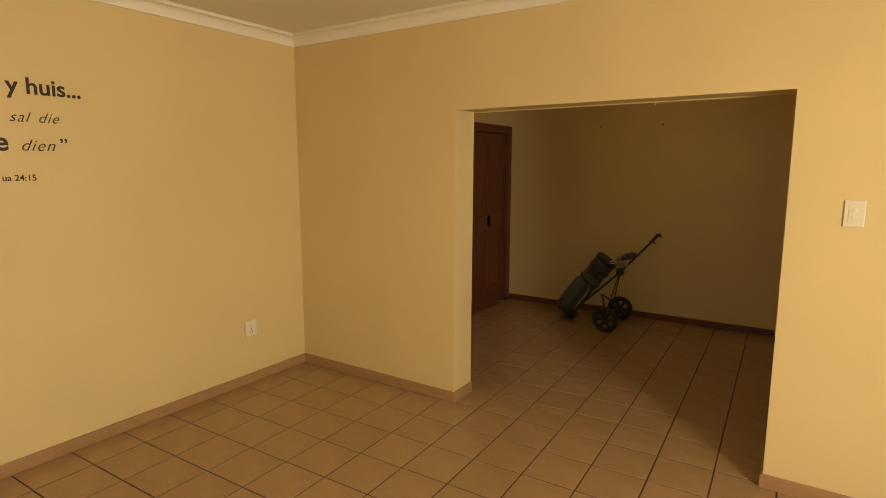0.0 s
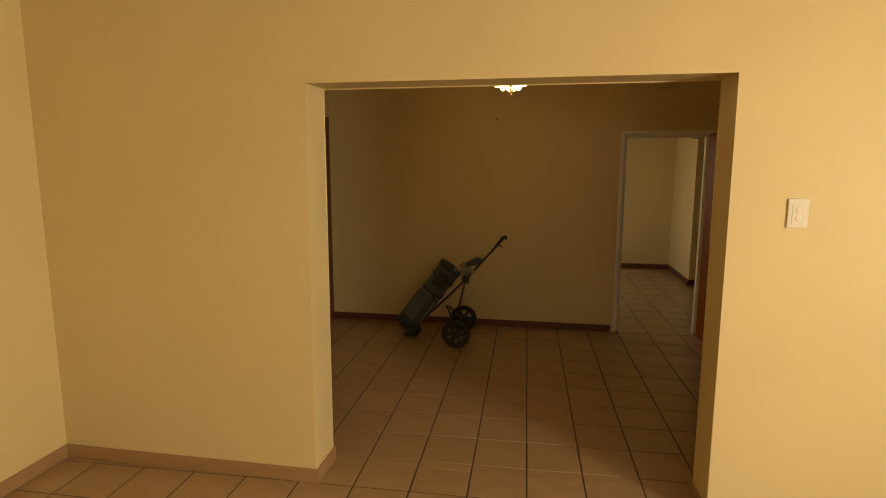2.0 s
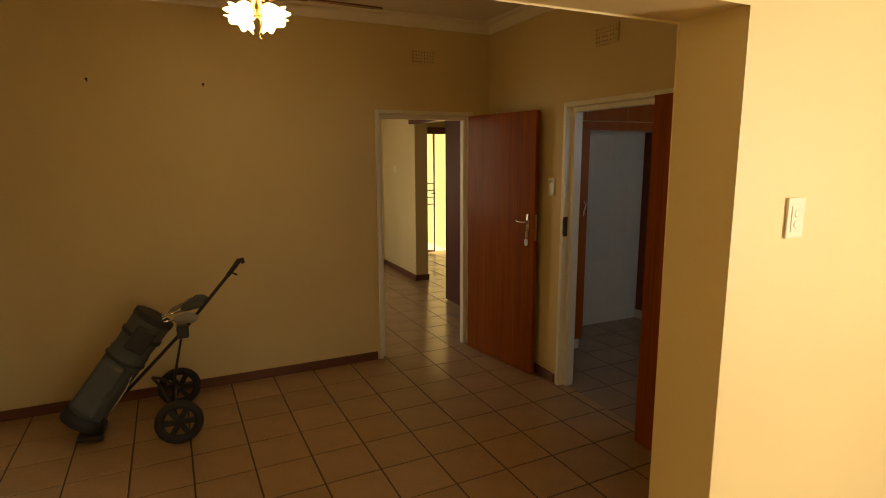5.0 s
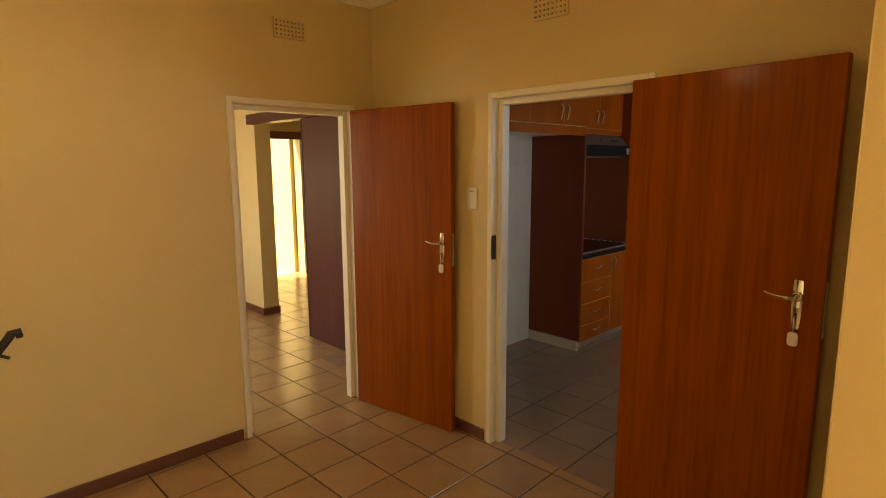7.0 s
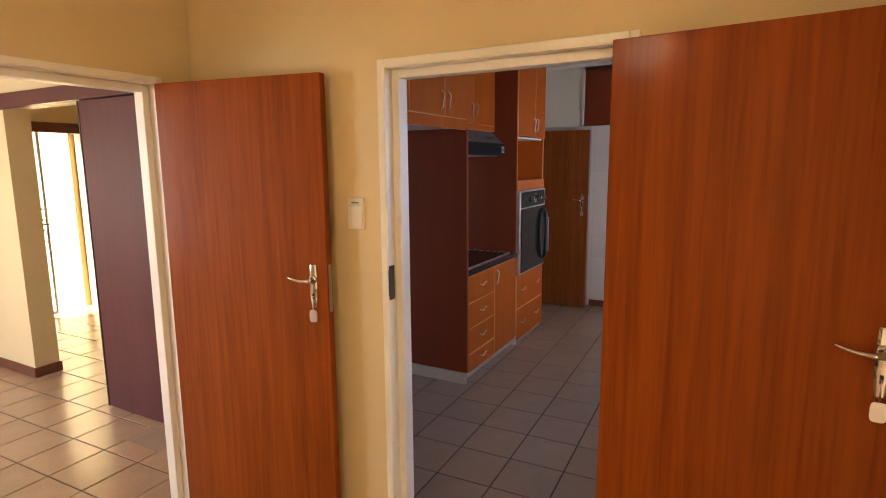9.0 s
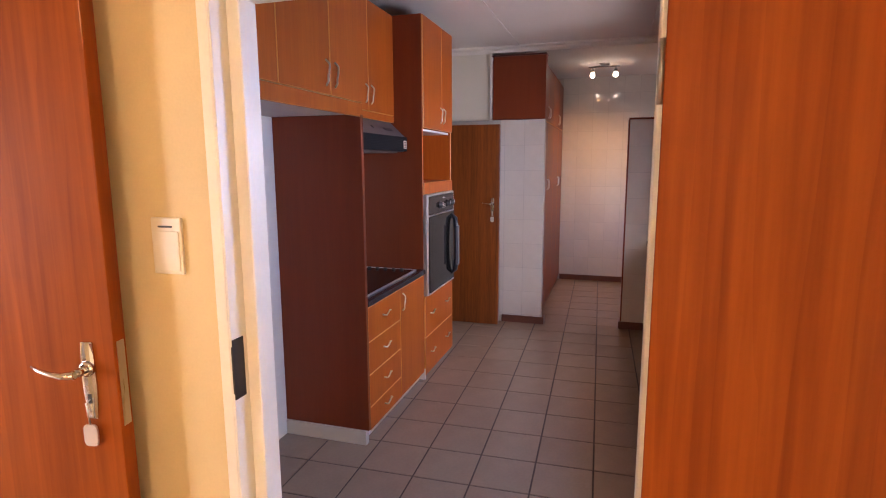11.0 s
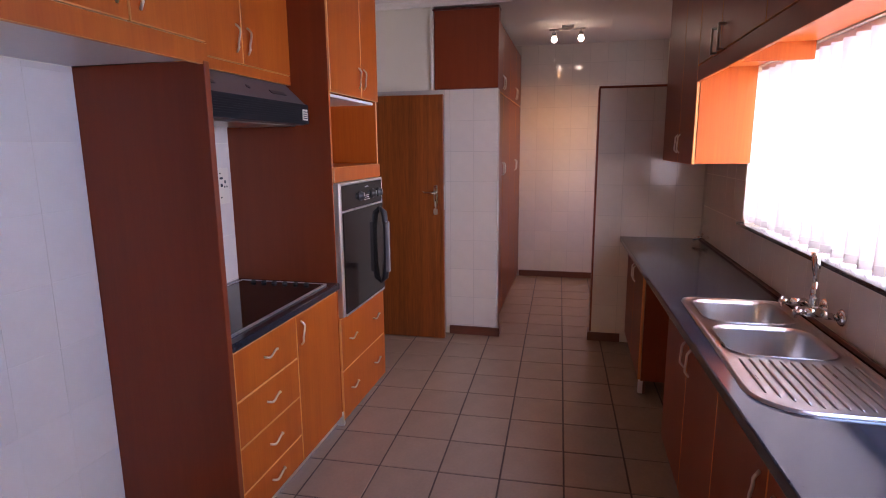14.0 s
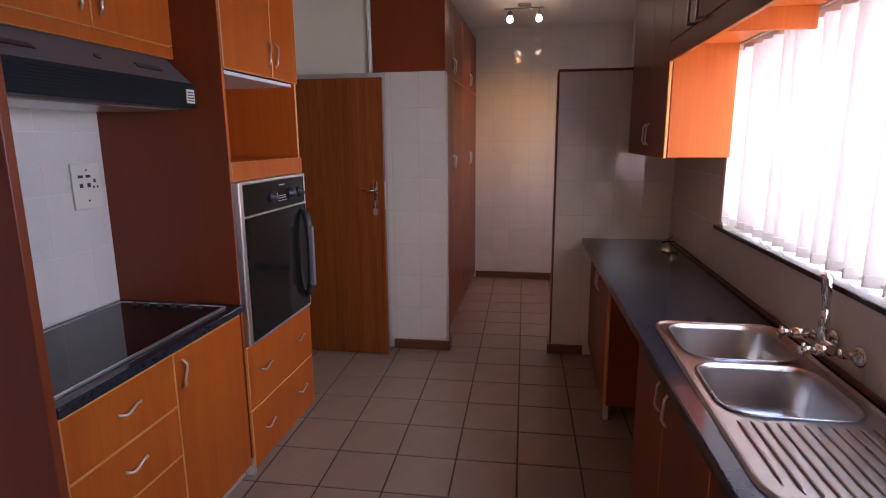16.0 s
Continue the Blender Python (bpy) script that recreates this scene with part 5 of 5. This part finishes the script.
def rounded(x0, x1, y0, y1, r, n=7):
    """Points round a rectangle with round corners, counter-clockwise; r is one radius or four (from x0,y0)."""
    rs = r if isinstance(r, (list, tuple)) else [r] * 4
    out = []
    for (cx, cy, a0), q in zip(((x0, y0, 180), (x1, y0, 270), (x1, y1, 0), (x0, y1, 90)), rs):
        sx, sy = (1 if cx == x0 else -1), (1 if cy == y0 else -1)
        for k in range(n):
            a = radians(a0 + 90 * k / (n - 1))
            out.append((cx + sx * q + q * math.cos(a), cy + sy * q + q * math.sin(a)))
    return out


def sink():
    """A pressed double-bowl sink with drainer: rolled rim, two deep bowls, ribs."""
    s = thing("double_sink", (3.26, 3.72, 0.90), "double bowl stainless steel sink with a ribbed drainer", "sink")
    zr = 0.903
    outer = rounded(SX0, SX1, SY0, SY1, [0.07, 0.06, 0.06, 0.15])
    bm = bmesh.new()
    loops = [[bm.verts.new((x, y, 0.8985)) for x, y in outer],
             [bm.verts.new((x, y, 0.908)) for x, y in rounded(SX0 + 0.005, SX1 - 0.005, SY0 + 0.005, SY1 - 0.005, [0.066, 0.056, 0.056, 0.146])],
             [bm.verts.new((x, y, 0.908)) for x, y in rounded(SX0 + 0.011, SX1 - 0.011, SY0 + 0.011, SY1 - 0.011, [0.06, 0.05, 0.05, 0.14])],
             [bm.verts.new((x, y, zr)) for x, y in rounded(SX0 + 0.017, SX1 - 0.017, SY0 + 0.017, SY1 - 0.017, [0.056, 0.046, 0.046, 0.135])]]
    for q, w_ in zip(loops, loops[1:]):
        for k in range(len(q)):
            f = bm.faces.new((q[k], q[(k + 1) % len(q)], w_[(k + 1) % len(q)], w_[k]))
            f.smooth = True
    bowls = [(3.462, 3.812, 3.54, 3.897), (3.078, 3.428, 3.54, 3.897)]
    edges = [bm.edges.get((loops[-1][k], loops[-1][(k + 1) % len(loops[-1])])) for k in range(len(loops[-1]))]
    for b in bowls:
        top = [bm.verts.new((x, y, zr)) for x, y in rounded(*b, 0.085)]
        n = len(top)
        edges += [bm.edges.new((top[k], top[(k + 1) % n])) for k in range(n)]
        prev = top
        for inset, z, r in ((-0.006, 0.9085, 0.09), (0.004, 0.9075, 0.082), (0.012, 0.89, 0.078), (0.022, 0.78, 0.075), (0.034, 0.745, 0.07), (0.07, 0.735, 0.06)):
            ring = [bm.verts.new((x, y, z)) for x, y in rounded(b[0] + inset, b[1] - inset, b[2] + inset, b[3] - inset, r)]
            for k in range(n):
                f = bm.faces.new((prev[k], prev[(k + 1) % n], ring[(k + 1) % n], ring[k]))
                f.smooth = True
            prev = ring
        bm.faces.new(prev)
    bmesh.ops.triangle_fill(bm, use_beauty=True, edges=edges, normal=(0, 0, 1))
    part("pressing", bm, M_BRUSHED, s)
    for k in range(12):
        y = 3.535 + k * 0.0312
        bm = bmesh.new()
        x0 = 2.70 if k < 8 else 2.705 + (k - 7) ** 1.5 * 0.009
        tube(bm, [(x0, y, zr - 0.001), (x0 + 0.02, y, zr + 0.002), (3.03, y, zr + 0.002), (3.05, y, zr - 0.001)], [0.0026, 0.0046, 0.0046, 0.0026], 8)
        part("drainer_rib", bm, M_BRUSHED, s)
    for b in bowls:
        bm = bmesh.new()
        lathe(bm, [(0.042, 0.7352), (0.04, 0.7385), (0.03, 0.7375), (0.012, 0.737)], 24, Matrix.Translation(((b[0] + b[1]) / 2, (b[2] + b[3]) / 2, 0)))
        part("waste", bm, M_CHROME, s, "chrome waste")


sink()


def wall_tap():
    """A wall-mounted mixer: two flanges, two valves with cross heads, upright swivel spout."""
    t = thing("wall_mixer_tap", (3.42, KY0 + 0.02, 0.99), "chrome wall-mounted mixer tap with an upright spout", "tap")
    yw = KY0 + 0.0125
    for x in (3.333, 3.483):
        bm = bmesh.new()
        lathe(bm, [(0.033, 0), (0.033, 0.004), (0.024, 0.012), (0.014, 0.016)], 22, Matrix.Translation((x, yw, 0.985)) @ Matrix.Rotation(-math.pi / 2, 4, "X"))
        part("flange", bm, M_CHROME, t)
        bm = bmesh.new()
        tube(bm, [(x, yw + 0.01, 0.985), (x, yw + 0.05, 0.99), (x, yw + 0.07, 1.0)], [0.012, 0.014, 0.014])
        tube(bm, [(x, yw + 0.07, 1.0), (x, yw + 0.12, 1.0), (x, yw + 0.125, 1.0)], [0.017, 0.017, 0.010])
        v = part("valve", bm, M_CHROME, t)
        bm = bmesh.new()
        tube(bm, [(x, yw + 0.122, 1.0), (x, yw + 0.165, 1.0)], [0.013, 0.010])
        tube(bm, [(x - 0.022, yw + 0.155, 1.0), (x + 0.022, yw + 0.155, 1.0)], 0.0055)
        tube(bm, [(x, yw + 0.155, 0.978), (x, yw + 0.155, 1.022)], 0.0055)
        part("cross_head", bm, M_CHROME, v)
    bm = bmesh.new()
    tube(bm, [(3.333, yw + 0.07, 1.0), (3.483, yw + 0.07, 1.0)], 0.013)
    part("bridge", bm, M_CHROME, t)
    bm = bmesh.new()
    tube(bm, [(3.408, yw + 0.07, 1.0), (3.408, yw + 0.07, 1.06), (3.408, yw + 0.072, 1.10)], [0.018, 0.016, 0.011])
    tube(bm, [(3.408, yw + 0.072, 1.09), (3.408, yw + 0.072, 1.13), (3.408, yw + 0.074, 1.15), (3.408, yw + 0.080, 1.20), (3.408, yw + 0.088, 1.215)], [0.010, 0.010, 0.014, 0.014, 0.011], 12)
    part("spout", bm, M_CHROME, t)


wall_tap()
# small tap at the far corner of the worktop
u = thing("small_tap", (5.45, KY0 + 0.02, 0.94), "small chrome wall tap at the end of the worktop", "tap")
bm = bmesh.new()
tube(bm, [(5.45, KY0 + 0.012, 0.945), (5.45, KY0 + 0.08, 0.945), (5.45, KY0 + 0.12, 0.93)], [0.012, 0.012, 0.010])
part("body", bm, M_CHROME, u)
bm = bmesh.new()
tube(bm, [(5.42, KY0 + 0.06, 0.975), (5.49, KY0 + 0.06, 0.975)], 0.008)
tube(bm, [(5.45, KY0 + 0.06, 0.95), (5.45, KY0 + 0.06, 0.975)], 0.008)
part("head", bm, M_CHROME, u)

# ---------------------------------------------------------------- south side: wall cupboards and window
CF = 3.776
u = thing("wall_cupboard", (5.1, 3.6, 1.51), "cherry laminate wall cupboard lit by the window", "cupboard")
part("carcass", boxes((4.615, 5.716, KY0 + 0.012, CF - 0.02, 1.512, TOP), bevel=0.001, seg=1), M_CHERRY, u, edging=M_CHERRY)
# doors turned from the window: their shade is put into the darker cherry
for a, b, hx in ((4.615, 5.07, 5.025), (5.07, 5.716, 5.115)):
    front(u, "door", a, b, 1.505, TOP, CF, 1, "v", (hx, 1.63), M_CHERRY_PANEL_SHADE)


def bar_handle(parent, x, z):
    """A dark square bow handle, upright."""
    bm = boxes((x - 0.006, x + 0.006, CF, CF + 0.03, z - 0.064, z - 0.052), (x - 0.006, x + 0.006, CF, CF + 0.03, z + 0.052, z + 0.064), (x - 0.006, x + 0.006, CF + 0.022, CF + 0.032, z - 0.064, z + 0.064), bevel=0.002, seg=1)
    part("handle", bm, M_BRUSHED, parent, "dark metal bow handle")


u = thing("window_head_cupboard", (3.2, 3.6, 2.05), "row of cherry laminate cupboards above the window", "cupboard")
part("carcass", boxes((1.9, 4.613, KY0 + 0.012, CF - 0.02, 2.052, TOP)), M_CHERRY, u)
# rail and doors are backlit, so the dark cherry paints them in shade
part("bottom_rail", boxes((1.9, 4.613, CF - 0.019, CF, 1.975, 2.062), bevel=0.002, seg=1), M_CHERRY_PANEL_SHADE, u, edging=M_CHERRY)
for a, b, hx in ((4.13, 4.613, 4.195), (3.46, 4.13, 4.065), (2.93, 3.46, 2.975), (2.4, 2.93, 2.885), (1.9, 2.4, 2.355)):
    d = front(u, "door", a, b, 2.065, TOP, CF, 1, None, None, M_CHERRY_PANEL_SHADE)
    bar_handle(d, hx, 2.125)
part("batten", boxes((3.84, 3.858, KY0 + 0.014, CF - 0.0195, 1.976, 2.0515), bevel=0.001, seg=1), M_CHERRY, u)


def kitchen_window():
    w = thing("kitchen_window", (3.3, 3.3, WZ0), "wide steel-framed kitchen window behind blinds", "window", kind="structure")
    y0, y1 = 3.285, 3.315
    part("window_frame", boxes((WX0, WX1, y0, y1, WZ0, WZ0 + 0.035), (WX0, WX1, y0, y1, WZ1 - 0.035, WZ1), *[(x, x + 0.03, y0, y1, WZ0 + 0.035, WZ1 - 0.035) for x in (WX0, 2.62, 3.29, 3.96, WX1 - 0.03)], bevel=0.003, seg=1), M_DARK_STEEL, w)
    for a, b in ((WX0 + 0.03, 2.62), (2.65, 3.29), (3.32, 3.96), (3.99, WX1 - 0.03)):
        p = part("pane", boxes((a, b, 3.298, 3.302, WZ0 + 0.035, WZ1 - 0.035)), M_GLASS, w)
        p.visible_shadow = False
    part("window_sill", boxes((WX0 - 0.05, 4.70, KY0 - 0.13, KY0 + 0.035, WZ0 - 0.02, WZ0), bevel=0.004), M_SILL, w, "dark slate sill")
    b = thing("vertical_blind", (3.3, KY0 - 0.02, 2.03), "white fabric vertical blind, closed, with bottom weights and chain", "blind")
    part("head_rail", boxes((WX0 + 0.01, WX1 - 0.01, KY0 - 0.055, KY0 - 0.015, 2.018, 2.048), bevel=0.003), M_WHITE_BOARD, b)
    zb, zt = 1.184, 2.017
    bm = boxes((-0.062, 0.062, -0.0006, 0.0006, zb, zt))
    slat = mesh_of("slat", bm, M_BLIND)
    bm = boxes((-0.058, 0.058, -0.0022, 0.0022, zb + 0.001, zb + 0.036), bevel=0.001, seg=1)
    weight = mesh_of("weight", bm, M_WHITE_BOARD)
    n, bx0 = 18, 2.82
    for k in range(n):
        x = bx0 + k * (WX1 - 0.065 - bx0) / (n - 1)
        turn = radians(60 + random.uniform(-7, 7))
        s = new("slat", slat)
        s.parent, s.location, s.rotation_euler = b, Vector((x, KY0 - 0.035, 0)) - POSE[b].translation, (0, 0, turn)
        q = new("weight", weight)
        q.parent, q.location = s, (0, 0.0032, 0)
    bm = bmesh.new()
    pts = []
    for k in range(n - 1):
        x = bx0 + k * (WX1 - 0.065 - bx0) / (n - 1)
        pts += [(x, KY0 - 0.02, zb + 0.012), (x + 0.05, KY0 - 0.02, zb - 0.012)]
    tube(bm, pts, 0.0018, 5)
    part("bead_chain", bm, M_WHITE_BOARD, b)


kitchen_window()


def spot_bar():
    s = thing("spot_lamp_bar", (7.0, 4.55, H), "steel ceiling spot bar with two lit bulbs", "ceiling lamp")
    part("canopy", boxes((6.96, 7.04, 4.49, 4.61, H - 0.025, H), bevel=0.006), M_BRUSHED, s)
    bm = bmesh.new()
    tube(bm, [(7.0, 4.38, H - 0.035), (7.0, 4.73, H - 0.035)], 0.008)
    part("bar", bm, M_BRUSHED, s)
    for y in (4.68, 4.42):
        bm = bmesh.new()
        tube(bm, [(7.0, y, H - 0.035), (6.99, y, H - 0.07)], 0.006)
        lathe(bm, [(0.012, 0.0), (0.024, -0.008), (0.026, -0.04), (0.022, -0.042)][::-1], 16, Matrix.Translation((6.985, y, H - 0.06)))
        h = part("spot_head", bm, M_BRUSHED, s)
        bm = bmesh.new()
        lathe(bm, [(0.016, 0.0), (0.026, -0.018), (0.030, -0.034), (0.022, -0.052), (0.008, -0.06)], 16, Matrix.Translation((6.983, y, H - 0.10)))
        part("bulb", bm, M_SPOT_BULB, h, "glowing bulb")


spot_bar()

# ---------------------------------------------------------------- floors and wall tiles, piece by piece
P = 0.3115


def slab_mesh(name, w, d, material, t=0.008, r=0.0018):
    """One tile, its face up at z 0, edges eased."""
    bm = bmesh.new()
    lo = [bm.verts.new((x, y, -t)) for x, y in ((0, 0), (w, 0), (w, d), (0, d))]
    mi = [bm.verts.new((x, y, -r)) for x, y in ((0, 0), (w, 0), (w, d), (0, d))]
    up = [bm.verts.new((x, y, 0)) for x, y in ((r, r), (w - r, r), (w - r, d - r), (r, d - r))]
    for a, b in ((lo, mi), (mi, up)):
        for k in range(4):
            bm.faces.new((a[k], a[(k + 1) % 4], b[(k + 1) % 4], b[k]))
    bm.faces.new(up)
    return mesh_of(name, bm, material)


def clipped(poly, x0, x1, y0, y1):
    """A polygon cut to a rectangle."""
    for axis, limit, sign in ((0, x0, 1), (0, x1, -1), (1, y0, 1), (1, y1, -1)):
        out = []
        for p, q in zip(poly, poly[1:] + poly[:1]):
            dp, dq = sign * (p[axis] - limit), sign * (q[axis] - limit)
            if dp >= 0:
                out.append(p)
            if (dp >= 0) != (dq >= 0):
                f = dp / (dp - dq)
                out.append((p[0] + f * (q[0] - p[0]), p[1] + f * (q[1] - p[1])))
        poly = out
        if len(poly) < 3:
            return []
    return poly


def tiled_floor(name, x0, x1, y0, y1, ox, oy, turn, material, grout, near, label):
    """Grout bed with tiles on a grid through (ox, oy), turned by some degrees; those inside near are parts of their own, the rest one mesh."""
    bed = structure(name, boxes((x0, x1, y0, y1, -0.12, -0.0035)), grout, label, "floor")
    j, rest, count = 0.0085, bmesh.new(), 0
    c, s = math.cos(radians(turn)), math.sin(radians(turn))
    whole = slab_mesh("tile", P - j, P - j, material)
    n = 24
    for i in range(-n, n):
        for k in range(-n, n):
            u, v = i * P + j / 2, k * P + j / 2
            quad = [(ox + a * c - b * s, oy + a * s + b * c) for a, b in ((u, v), (u + P - j, v), (u + P - j, v + P - j), (u, v + P - j))]
            cut = clipped(quad, x0, x1, y0, y1)
            if not cut or max(p[0] for p in cut) - min(p[0] for p in cut) < 0.012 or max(p[1] for p in cut) - min(p[1] for p in cut) < 0.012:
                continue
            mx, my = sum(p[0] for p in cut) / len(cut), sum(p[1] for p in cut) / len(cut)
            if near[0] <= mx <= near[1] and near[2] <= my <= near[3] and count < 300:
                if len(cut) == 4 and all((p[0] - q[0]) ** 2 + (p[1] - q[1]) ** 2 < 1e-9 for p, q in zip(cut, quad)):
                    q = new("tile", whole)
                    q.location = (*quad[0], random.uniform(-0.0005, 0.0004))
                    q.rotation_euler = (random.uniform(-0.0012, 0.0012), random.uniform(-0.0012, 0.0012), radians(turn))
                else:
                    bm = bmesh.new()
                    lo, up = [[bm.verts.new((p[0] - mx, p[1] - my, z)) for p in cut] for z in (-0.008, 0.0)]
                    bm.faces.new(up)
                    for h in range(len(cut)):
                        bm.faces.new((lo[h - 1], lo[h], up[h], up[h - 1]))
                    q = new("tile", mesh_of("tile", bm, material))
                    q.location = (mx, my, random.uniform(-0.0004, 0.0003))
                q.parent = bed
                count += 1
            else:
                lo, up = [[rest.verts.new((*p, z)) for p in cut] for z in (-0.008, 0.0)]
                rest.faces.new(up)
                for h in range(len(cut)):
                    rest.faces.new((lo[h - 1], lo[h], up[h], up[h - 1]))
    if rest.verts:
        part("tile_field", rest, material, bed)
        tagged(bed.children[-1], "tan floor tiles", kind="stuff")


GRID = (-1.123, 3.738, 1.4)
tiled_floor("floor_lounge", LX0, LX1, LY0, LY1 + T, *GRID, M_TILE, M_GROUT, (-3.6, 0.7, 0.6, 3.4), "tan ceramic floor tiles with dark joints")
tiled_floor("floor_dining", DX0, DX1 + 0.06, LY1 + T, DY1 + 0.06, *GRID, M_TILE, M_GROUT, (-3.1, 1.2, 3.3, 6.4), "tan ceramic floor tiles with dark joints")
tiled_floor("floor_hall", -1.5, 3.4, DY1 + 0.06, 10.9, *GRID, M_TILE, M_GROUT, (-0.2, 3.0, 6.3, 10.9), "tan ceramic floor tiles with dark joints")
tiled_floor("floor_kitchen", DX1 + 0.06, KX1, KY0, KY1 + 0.9, 4.197, 4.460, 1.4, M_KTILE, M_KGROUT, (1.5, 7.9, 3.6, 6.1), "beige ceramic floor tiles with brown joints")


def tiled_wall(parent, plane, at, facing, u0, u1, z0, z1, ou, oz, w=0.2, h=0.25, skip=(), j=0.0016, tilt=0.002):
    """Glazed tiles on a wall. plane 'x' or 'y' and its place; facing +1 or -1; u runs along the wall."""
    ob = bpy.data.objects[parent]
    shared = {}
    for i in range(math.floor((u0 - ou) / w), math.ceil((u1 - ou) / w)):
        for k in range(math.floor((z0 - oz) / h), math.ceil((z1 - oz) / h)):
            a, b = max(ou + i * w + j, u0), min(ou + (i + 1) * w - j, u1)
            c, d = max(oz + k * h + j, z0), min(oz + (k + 1) * h - j, z1)
            if b - a < 0.008 or d - c < 0.008 or any(s[0] < (a + b) / 2 < s[1] and s[2] < (c + d) / 2 < s[3] for s in skip):
                continue
            key = (round(b - a, 3), round(d - c, 3))
            if key not in shared:
                shared[key] = slab_mesh("wall_tile", *key, M_WTILE, 0.0008, 0.0006)
            q = new("wall_tile", shared[key])
            q.parent = ob
            e = random.uniform(-0.0002, 0.0001)
            tl = random.uniform(-tilt, tilt)
            if plane == "y" and facing < 0:
                q.matrix_local = Matrix.Translation((a, at + e, c)) @ Matrix.Rotation(math.pi / 2 + tl, 4, "X")
            elif plane == "y":
                q.matrix_local = Matrix.Translation((b, at + e, c)) @ Matrix.Rotation(math.pi, 4, "Z") @ Matrix.Rotation(math.pi / 2 + tl, 4, "X")
            else:
                q.matrix_local = Matrix.Translation((at + e, b, c)) @ Matrix.Rotation(-math.pi / 2, 4, "Z") @ Matrix.Rotation(math.pi / 2 + tl, 4, "X")


tiled_wall("wall_kitchen_east", "x", KX1 - 0.001, -1, KY0, 5.10, 0.0, H - 0.001, 5.10, 0.08)
tiled_wall("wall_stub", "x", 5.661, -1, 5.06, 5.50, 0.0, 2.085, 5.06, 0.085)
tiled_wall("wall_partition", "x", 5.721, -1, KY0 + 0.012, 4.262, 0.0, 2.062, 4.262, 0.062)
tiled_wall("wall_fridge_bay", "y", 6.271, -1, 1.70, 2.849, 0.0, 1.92, 2.850, 0.15, j=0.0003, tilt=0.0004)
tiled_wall("wall_kitchen_north", "y", KY1 - 0.001, -1, 2.850, 3.90, 0.85, 2.0, 3.57, 0.107, h=0.2575)
tiled_wall("wall_kitchen_south", "y", KY0 + 0.001, 1, 1.9, 5.72, 0.86, 2.06, 5.72, 0.908, skip=((WX0 - 0.01, WX1 + 0.01, WZ0 - 0.03, 3.0),))
